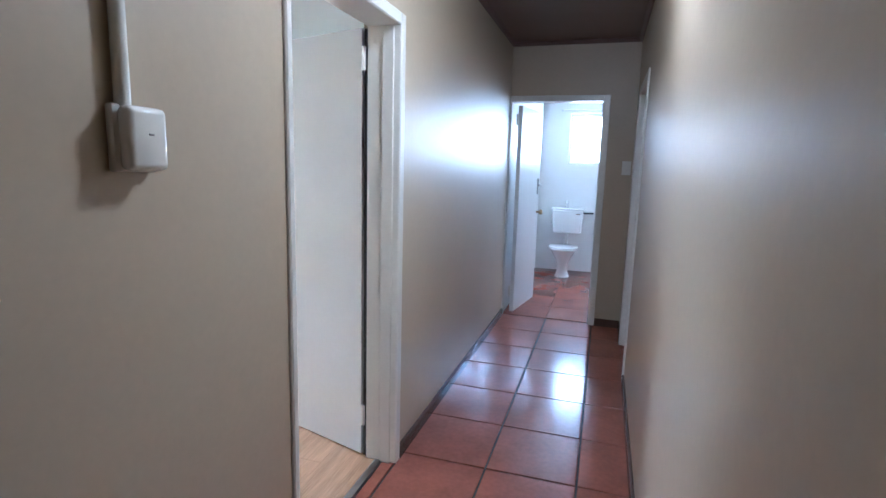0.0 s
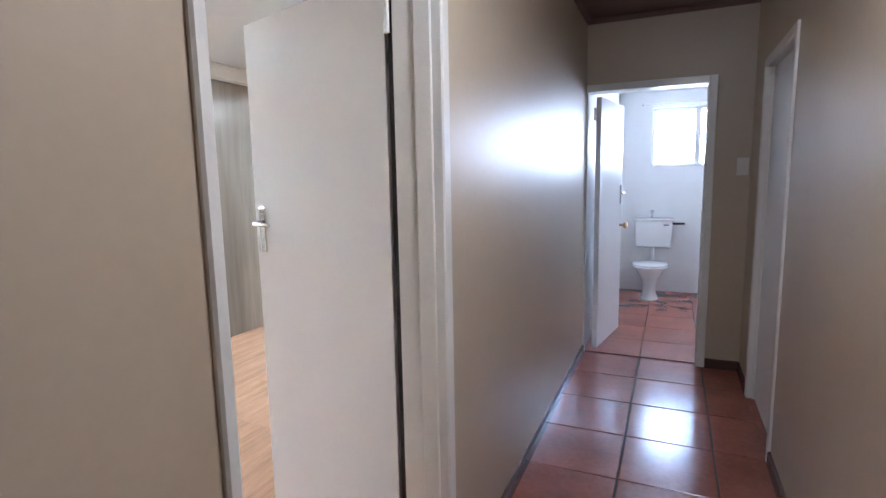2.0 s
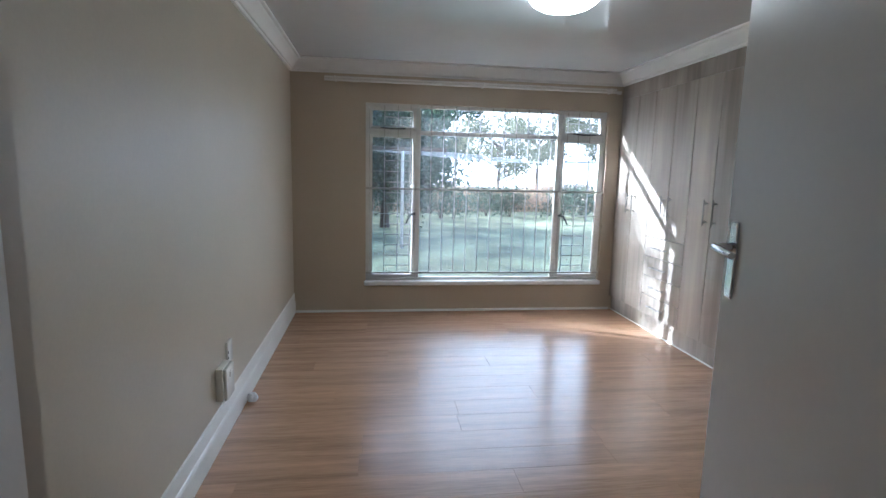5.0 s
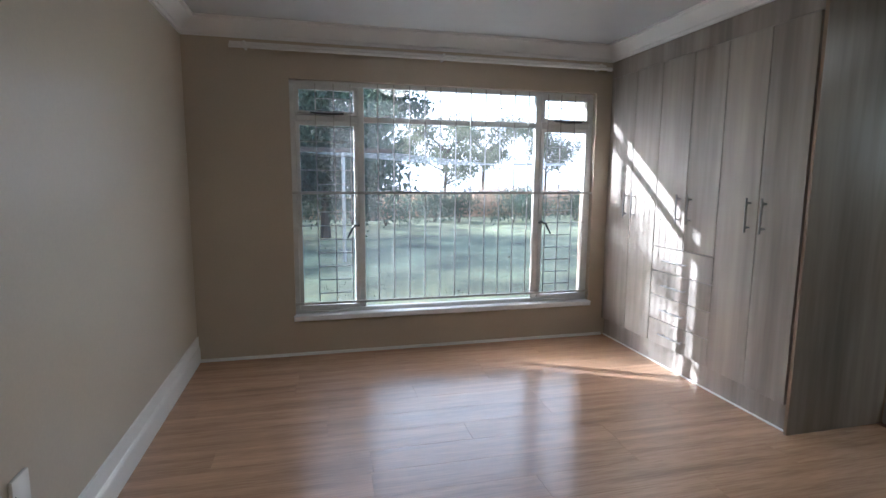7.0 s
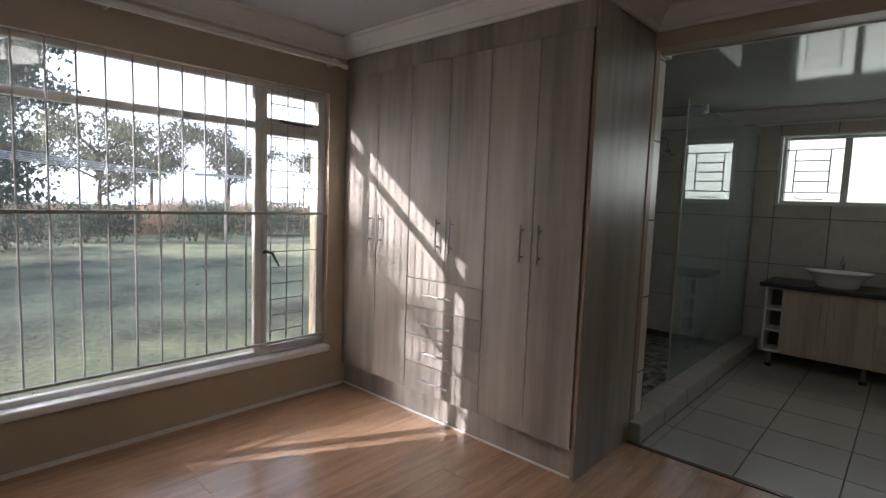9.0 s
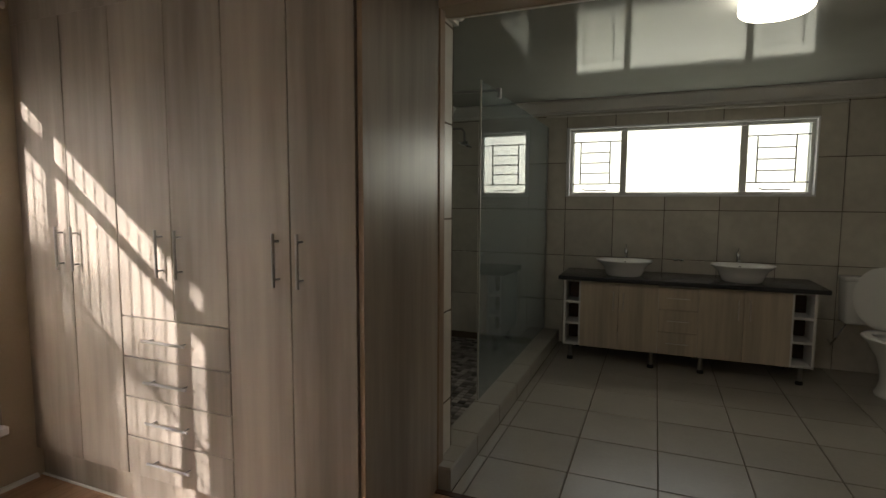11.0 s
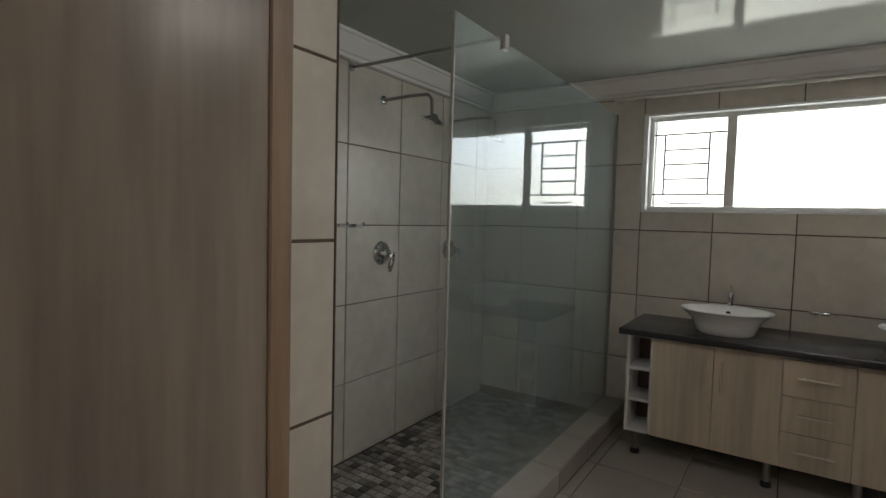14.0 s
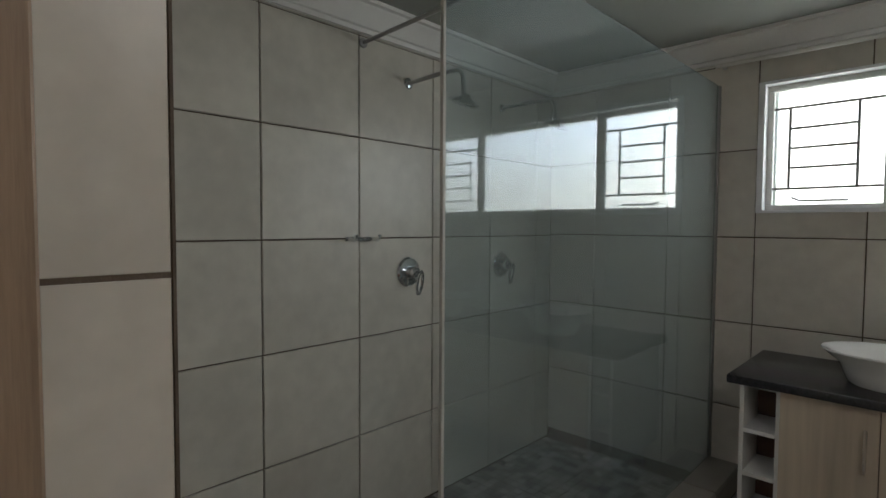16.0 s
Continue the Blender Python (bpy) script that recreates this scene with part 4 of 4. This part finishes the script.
# ---- floors laid piece by piece ----


def rect_minus(r, holes):
    """What is left of a rectangle when holes are cut from it, as rectangles."""
    out = [r]
    for h in holes:
        nxt = []
        for u0, u1, v0, v1 in out:
            a0, a1, b0, b1 = max(u0, h[0]), min(u1, h[1]), max(v0, h[2]), min(v1, h[3])
            if a0 >= a1 or b0 >= b1:
                nxt.append((u0, u1, v0, v1))
                continue
            nxt += [q for q in ((u0, a0, v0, v1), (a1, u1, v0, v1), (a0, a1, v0, b0), (a0, a1, b1, v1)) if q[1] - q[0] > 0.015 and q[3] - q[2] > 0.015]
        out = nxt
    return out


PIECES = {}


def piece(name, parent, axis, u0, u1, v0, v1, a, thick, material, tilt=0.0, bevel=0.0025):
    """One tile or plank whose face lies at a on its axis (thick is signed, back from the face)."""
    w, h = u1 - u0, v1 - v0
    key = (axis, round(w, 3), round(h, 3), round(thick, 4), material, bevel)
    if key not in PIECES:
        bm = bmesh.new()
        b = bevel
        lo = [(-w / 2, -h / 2), (w / 2, -h / 2), (w / 2, h / 2), (-w / 2, h / 2)]
        hi = [(x - math.copysign(b, x), y - math.copysign(b, y)) for x, y in lo]
        at = {"x": lambda u, v, d: (d, u, v), "y": lambda u, v, d: (u, d, v), "z": lambda u, v, d: (u, v, d)}[axis]
        s = math.copysign(1, thick)
        rows = [[bm.verts.new(at(u, v, d)) for u, v in q] for q, d in ((lo, -thick), (lo, -s * b), (hi, 0))]
        for r0, r1 in zip(rows, rows[1:]):
            for k in range(4):
                bm.faces.new((r0[k], r0[(k + 1) % 4], r1[(k + 1) % 4], r1[k]))
        bm.faces.new(rows[2])
        PIECES[key] = mesh_of(name, bm, material, smooth=False)
    ob = new(name, PIECES[key])
    c = ((u0 + u1) / 2, (v0 + v1) / 2)
    ob.location = {"x": (a, c[0], c[1]), "y": (c[0], a, c[1]), "z": (c[0], c[1], a)}[axis]
    ob.rotation_euler = (random.uniform(-tilt, tilt), random.uniform(-tilt, tilt), random.uniform(-tilt, tilt) * 0.5)
    ob.parent = parent
    return ob


def tiling(parent, name, axis, area, start, pitch, gap, a, thick, material, holes=(), tilt=0.0012):
    u0, u1, v0, v1 = area
    i = math.floor((u0 - start[0]) / pitch[0])
    while start[0] + i * pitch[0] < u1:
        j = math.floor((v0 - start[1]) / pitch[1])
        while start[1] + j * pitch[1] < v1:
            r = (max(u0, start[0] + i * pitch[0] + gap / 2), min(u1, start[0] + (i + 1) * pitch[0] - gap / 2),
                 max(v0, start[1] + j * pitch[1] + gap / 2), min(v1, start[1] + (j + 1) * pitch[1] - gap / 2))
            if r[1] - r[0] > 0.01 and r[3] - r[2] > 0.01:
                for q in rect_minus(r, holes):
                    piece(name, parent, axis, *q, a, thick, material, tilt)
            j += 1
        i += 1


fh = structure("floor_hall", box(HL - 0.09, 1.55, HS, TOIL_N, -0.13, -0.006), "dark_grout", "passage floor of glazed terracotta tiles with dark joints")
for area, joint, tilt, top in (((HL - 0.06, HR + 0.0, HS, HN + 0.06), 0.009, 0.0012, 0.0), ((HR, 1.55, 4.1, 5.3), 0.0065, 0.0012, 0.0), ((TOIL_W, TOIL_E, HN + 0.06, TOIL_N), 0.002, 0.0002, 0.005)):
    tiling(fh, "floor_tile", "z", area, (0.075, 3.415), (0.429, 0.446), joint, top, 0.008, "terracotta", tilt=tilt)

fb = structure("floor_bedroom", box(BW, HL - 0.09, BS, BN, -0.13, -0.004), "plank_gap", "bedroom floor of glossy oak laminate planks")
x, k = BW + 0.004, 0
while x < HL - 0.1:
    x1 = min(x + 0.192, HL - 0.092)
    y = BS - (0.37 * (k * 7 % 11) / 2 % 1.28)
    while y < BN - 0.02:
        ya, yb = max(y, BS + 0.002), min(y + 1.28, BN - 0.02)
        if x > BE:
            ya, yb = max(ya, DOOR_S + 0.05), min(yb, DOOR_N - 0.05)
        if yb - ya > 0.02:
            piece("plank", fb, "z", x, x1 - 0.0005, ya, yb - 0.0005, 0.0, 0.006, "laminate", 0.0, 0.0005)
        y += 1.28
    x, k = x1, k + 1

ft = structure("floor_bathroom", box(-3.94, TE, TS, TN, -0.13, -0.006), "brown_grout", "bathroom floor of cream tiles with brown joints")
tiling(ft, "floor_tile", "z", (-3.775, TE, BN + 0.012, TN), (-3.293, 7.106), (0.4255, 0.43), 0.006, 0.0, 0.008, "floor_tile")

# shower kerb with its own tiles
kerb = structure("shower_kerb", box(-3.94, -3.785, SH, TN, -0.13, 0.113), "brown_grout", "low tiled kerb along the shower")
KE = 5.412
structure("trim_kerb_end", box(-3.84, -3.785, KE + 0.01, SH, -0.01, 0.113), "brown_grout", "end of the tiled kerb beside the wall nib")
for u0, v0, v1 in ((-3.95, SH, TN), (-3.862, 5.478, SH - 0.001), (-3.842, KE, 5.477)):
    tiling(kerb, "kerb_tile", "z", (u0, -3.775, v0, v1), (-3.95, 7.106), (0.175, 0.43), 0.006, 0.12, 0.008, "floor_tile", tilt=0.0002)
tiling(kerb, "kerb_tile", "x", (KE, TN, 0.0, 0.111), (7.106, 0.0), (0.433, 0.117), 0.006, -3.775, 0.009, "floor_tile")
tiling(kerb, "kerb_tile", "x", (SH, TN, -0.065, 0.111), (7.106, -0.065), (0.433, 0.182), 0.006, -3.95, -0.009, "floor_tile")
piece("kerb_tile", kerb, "y", -3.842, -3.785, 0.0, 0.111, KE, -0.009, "floor_tile")

SZ = -0.07                                                 # shower floor
# shower mosaic: the stretch next to the kerb's open end stone by stone, the rest as one
fs = structure("floor_shower", box(TW, -3.95, SH, TN, -0.13, SZ + 0.004), "brown_grout", "shower floor of mixed grey and brown stone mosaic")
rest = bmesh.new()
count = 0
PITCH = 0.054
for i in range(int((-3.955 - TW) / PITCH)):
    for j in range(int((TN - SH) / PITCH)):
        u, v = TW + 0.004 + i * PITCH, SH + 0.004 + j * PITCH
        if 6.15 < v < 7.0 and count < 290:
            piece("mosaic_stone", fs, "z", u, u + PITCH - 0.005, v, v + PITCH - 0.005, SZ + 0.009 + random.uniform(-0.0008, 0.0008), 0.007, "mosaic_piece", 0.012, 0.004)
            count += 1
        else:
            bx(rest, u, u + PITCH - 0.005, v, v + PITCH - 0.005, SZ + 0.003, SZ + 0.009 + random.uniform(-0.0008, 0.0008))
tagged(part("mosaic", rest, "mosaic", fs, smooth=False), "", "", "", "stuff")

# wall tiles
wn_ = bpy.data.objects["wall_bathroom_north"]
tiling(wn_, "wall_tile", "y", (TW, TE, 0.0, TC), (-3.745, 0.418), (0.4445, 0.447), 0.006, TN, -0.011, "wall_tile", [(-3.7425, BWIN[1] + 0.012, BWIN[2] - 0.012, BWIN[3] + 0.012)])
ww_ = bpy.data.objects["wall_bathroom_west"]
tiling(ww_, "wall_tile", "x", (SH, TN, -0.065, TC), (6.79, 0.395), (0.468, 0.4545), 0.006, TW, 0.011, "wall_tile")
wsh = bpy.data.objects["wall_shower_south"]
tiling(wsh, "wall_tile", "y", (TW, -3.865, -0.065, TC), (-3.865, 0.395), (0.45, 0.4545), 0.006, SH, 0.011, "wall_tile")
structure("trim_nib_joint", box(-3.88, -3.8662, 5.477, SH - 0.002, 0.12, TC), "brown_grout", "brown grout behind the nib tiles")
structure("trim_nib_corner", box(-3.8675, -3.8638, SH - 0.0045, SH + 0.0005, 0.12, TC), "brown_grout", "brown grout line at the nib corner")
tiling(wsh, "wall_tile", "x", (5.475, SH - 0.005, 0.0, TC), (5.40, 0.832), (0.45, 0.457), 0.006, -3.865, 0.011, "wall_tile")

# ---- garden ----


def leaves(bm, centres, n, size, spread):
    """Loose leaf sprays, small bent quads strewn round centres."""
    for _ in range(n):
        c = Vector(random.choice(centres))
        d = Vector((random.gauss(0, 1), random.gauss(0, 1), random.gauss(0, 0.75)))
        p = c + d * spread
        s = size * random.uniform(0.6, 1.5)
        q = Euler((random.uniform(0, 6.28), random.uniform(0, 6.28), random.uniform(0, 6.28))).to_matrix()
        bm.faces.new([bm.verts.new(p + q @ Vector(v)) for v in ((-s, -s * 0.4, 0), (0, -s * 0.55, s * 0.15), (s, 0, 0), (0, s * 0.55, s * 0.15))])
    return bm


def tree(place, height, crown_r, n, size, material, label, low=0.3, spread=0.5):
    x, y, z = place
    ob = thing("tree", place, label, "tree", "garden trees")
    trunk = bmesh.new()
    tube(trunk, [(x, y, z - 0.05), (x + 0.06, y, z + height * 0.3), (x - 0.05, y + 0.1, z + height * 0.6), (x, y, z + height * 0.92)], [0.05 * height / 2, 0.04 * height / 2, 0.025 * height / 2, 0.01], 9)
    tips = []
    for k in range(11):
        h = height * random.uniform(low, 0.85)
        a = k * 2.4 + random.uniform(-0.4, 0.4)
        r = crown_r * random.uniform(0.55, 1.05)
        tip = (x + r * math.cos(a), y + r * math.sin(a), z + min(height * 1.02, h + random.uniform(0.0, 0.25) * height))
        mid = (x + 0.5 * r * math.cos(a), y + 0.5 * r * math.sin(a), z + h + 0.05 * height)
        tube(trunk, [(x, y, z + h * 0.85), mid, tip], [0.012 * height, 0.008 * height, 0.004], 6)
        tips += [tip, mid, ((tip[0] + mid[0]) / 2, (tip[1] + mid[1]) / 2, (tip[2] + mid[2]) / 2 + 0.15)]
    tips.append((x, y, z + height))
    part("trunk", trunk, "bark", ob)
    part("crown", leaves(bmesh.new(), tips, n, size, spread), material, ob, smooth=False)
    return ob


G = -0.36
tree((-17.0, 2.6, G), 6.6, 2.0, 33600, 0.069, "leaf", "dense dark green garden tree", 0.12, 0.6)
tree((-15.0, -1.2, G), 6.0, 2.3, 26400, 0.075, "leaf", "dense dark green garden tree", 0.12, 0.6)
tree((-23.0, 4.6, G), 8.0, 2.0, 10080, 0.079, "leaf", "tall green garden tree with an open crown", 0.5, 0.30)
tree((-27.0, 8.6, G), 4.4, 2.2, 4200, 0.075, "leaf_pale", "sparse pale garden tree with feathery foliage", 0.35, 0.34)
tree((-36.0, 13.5, G), 5.2, 3.0, 5040, 0.086, "leaf_pale", "sparse pale garden tree with thin foliage", 0.45, 0.36)
tree((-40.0, 20.0, G), 6.0, 3.2, 5712, 0.094, "leaf_pale", "sparse pale garden tree with thin foliage", 0.4, 0.42)
tree((-33.0, 24.5, G), 6.0, 3.0, 6384, 0.094, "leaf_pale", "sparse pale garden tree with thin foliage", 0.3, 0.42)
tree((-44.0, 9.0, G), 5.0, 3.0, 4368, 0.094, "leaf_pale", "sparse pale garden tree with thin foliage", 0.45, 0.36)
tree((-14.74, -10.6, G), 7.35, 1.3, 26000, 0.073, "leaf", "dense garden tree on the sunny side", 0.3, 0.38)
for x, y, h in ((-16.8, -9.6, 6.6), (-20.0, -9.4, 6.9), (-23.5, -8.6, 7.0), (-27.0, -8.0, 7.2), (-10.6, -11.4, 5.6), (-31.0, -6.0, 7.0)):
    tree((x, y, G), h, 2.1, 8640, 0.090, "leaf", "dense garden tree on the sunny side", 0.08, 0.6)
tree((-4.6, 15.5, G), 5.5, 2.2, 8400, 0.067, "leaf", "sunlit green tree behind the bathroom", 0.15, 0.6)
tree((-1.2, 16.5, G), 5.0, 2.2, 8400, 0.067, "leaf_pale", "sunlit yellow-green tree behind the bathroom", 0.15, 0.6)
for k in range(26):
    y = -9 + k * 1.55 + random.uniform(-0.4, 0.4)
    x = -20.5 - 0.12 * y + random.uniform(-0.7, 0.7)
    ob = thing("shrub", (x, y, G), "low grey-green shrub at the edge of the lawn", "shrub", "shrubs along the lawn")
    h = random.uniform(0.7, 1.35)
    part("stems", tube(tube(bmesh.new(), [(x, y, G - 0.03), (x + 0.1, y + 0.2, G + h)], [0.03, 0.008], 5), [(x, y, G - 0.03), (x - 0.2, y - 0.25, G + h * 0.9)], [0.03, 0.008], 5), "bark", ob)
    part("crown", leaves(bmesh.new(), [(x + random.uniform(-0.5, 0.5), y + random.uniform(-0.7, 0.7), G + h * random.uniform(0.25, 0.9)) for _ in range(11)], 1300, 0.05, 0.30), "leaf", ob, smooth=False)
dry = bmesh.new()
for _ in range(22000):
    y = random.uniform(-14, 34)
    x = random.uniform(-29, -23) - 0.12 * y
    h = random.uniform(0.8, 1.5) + 0.35 * math.sin(y * 0.9) * math.sin(y * 0.37 + 1.0)
    a = random.uniform(0, 3.14)
    w, lean = 0.022, random.uniform(-0.3, 0.3)
    dx, dy = w * math.cos(a), w * math.sin(a)
    dry.faces.new([dry.verts.new(v) for v in ((x - dx, y - dy, G), (x + dx, y + dy, G), (x + lean, y + lean, G + h))])
tagged(single("tall_dry_grass", dry, "straw", "tall dry brown grass behind the shrubs", "grass"), kind="stuff")
tuft = bmesh.new()
for _ in range(14000):
    x = -6.2 - 16 * random.random() ** 1.5
    y = random.uniform(-6, 16)
    h = random.uniform(0.008, 0.022)
    a = random.uniform(0, 3.14)
    dx, dy = 0.012 * math.cos(a), 0.012 * math.sin(a)
    tuft.faces.new([tuft.verts.new(v) for v in ((x - dx, y - dy, G - 0.005), (x + dx, y + dy, G - 0.005), (x + dy * 2, y - dx * 2, G + h))])
tagged(single("lawn_grass", tuft, "lawn", "short uneven lawn grass blades", "grass"), kind="stuff")
for k in range(60):
    x, y = -7 - 12 * random.random(), random.uniform(-2, 13)
    s = random.uniform(0.015, 0.04)
    bm = bmesh.new()
    bm.faces.new([bm.verts.new((x + s * math.cos(a), y + s * 0.6 * math.sin(a), G + 0.02 + 0.02 * math.cos(2 * a))) for a in (0, 1.0, 2.1, 3.14, 4.2, 5.2)])
    single("fallen_leaf", bm, "straw", "fallen pale dry leaf on the lawn", "leaf", "fallen leaves on the lawn", place=(x, y, G))

structure("backdrop", box(-66.0, -65.8, -45.0, 85.0, G - 0.2, 42.0), "bright_haze", "bright hazy sky beyond the far trees")

line = thing("washing_line", (-13.0, 3.6, G), "steel washing line with T posts and several wires", "washing line")
POSTS = ((-12.5, 2.9), (-20.0, 10.5))
for px, py in POSTS:
    rod("post", [(px, py, G - 0.02), (px, py, 1.86)], 0.035, "wire", line)
    part("cross_beam", box(px - 0.04, px + 0.04, py - 1.0, py + 1.0, 1.86, 1.95, bevel=0.01), "bark" if px > -15 else "wire", line)
for k in range(6):
    o = -0.9 + 0.36 * k
    (ax, ay), (bx_, by_) = POSTS
    rod("line_wire", [(ax, ay + o, 1.87), ((ax + bx_) / 2, (ay + by_) / 2 + o, 1.76), (bx_, by_ + o, 1.87)], 0.008, "wire", line, n=5)
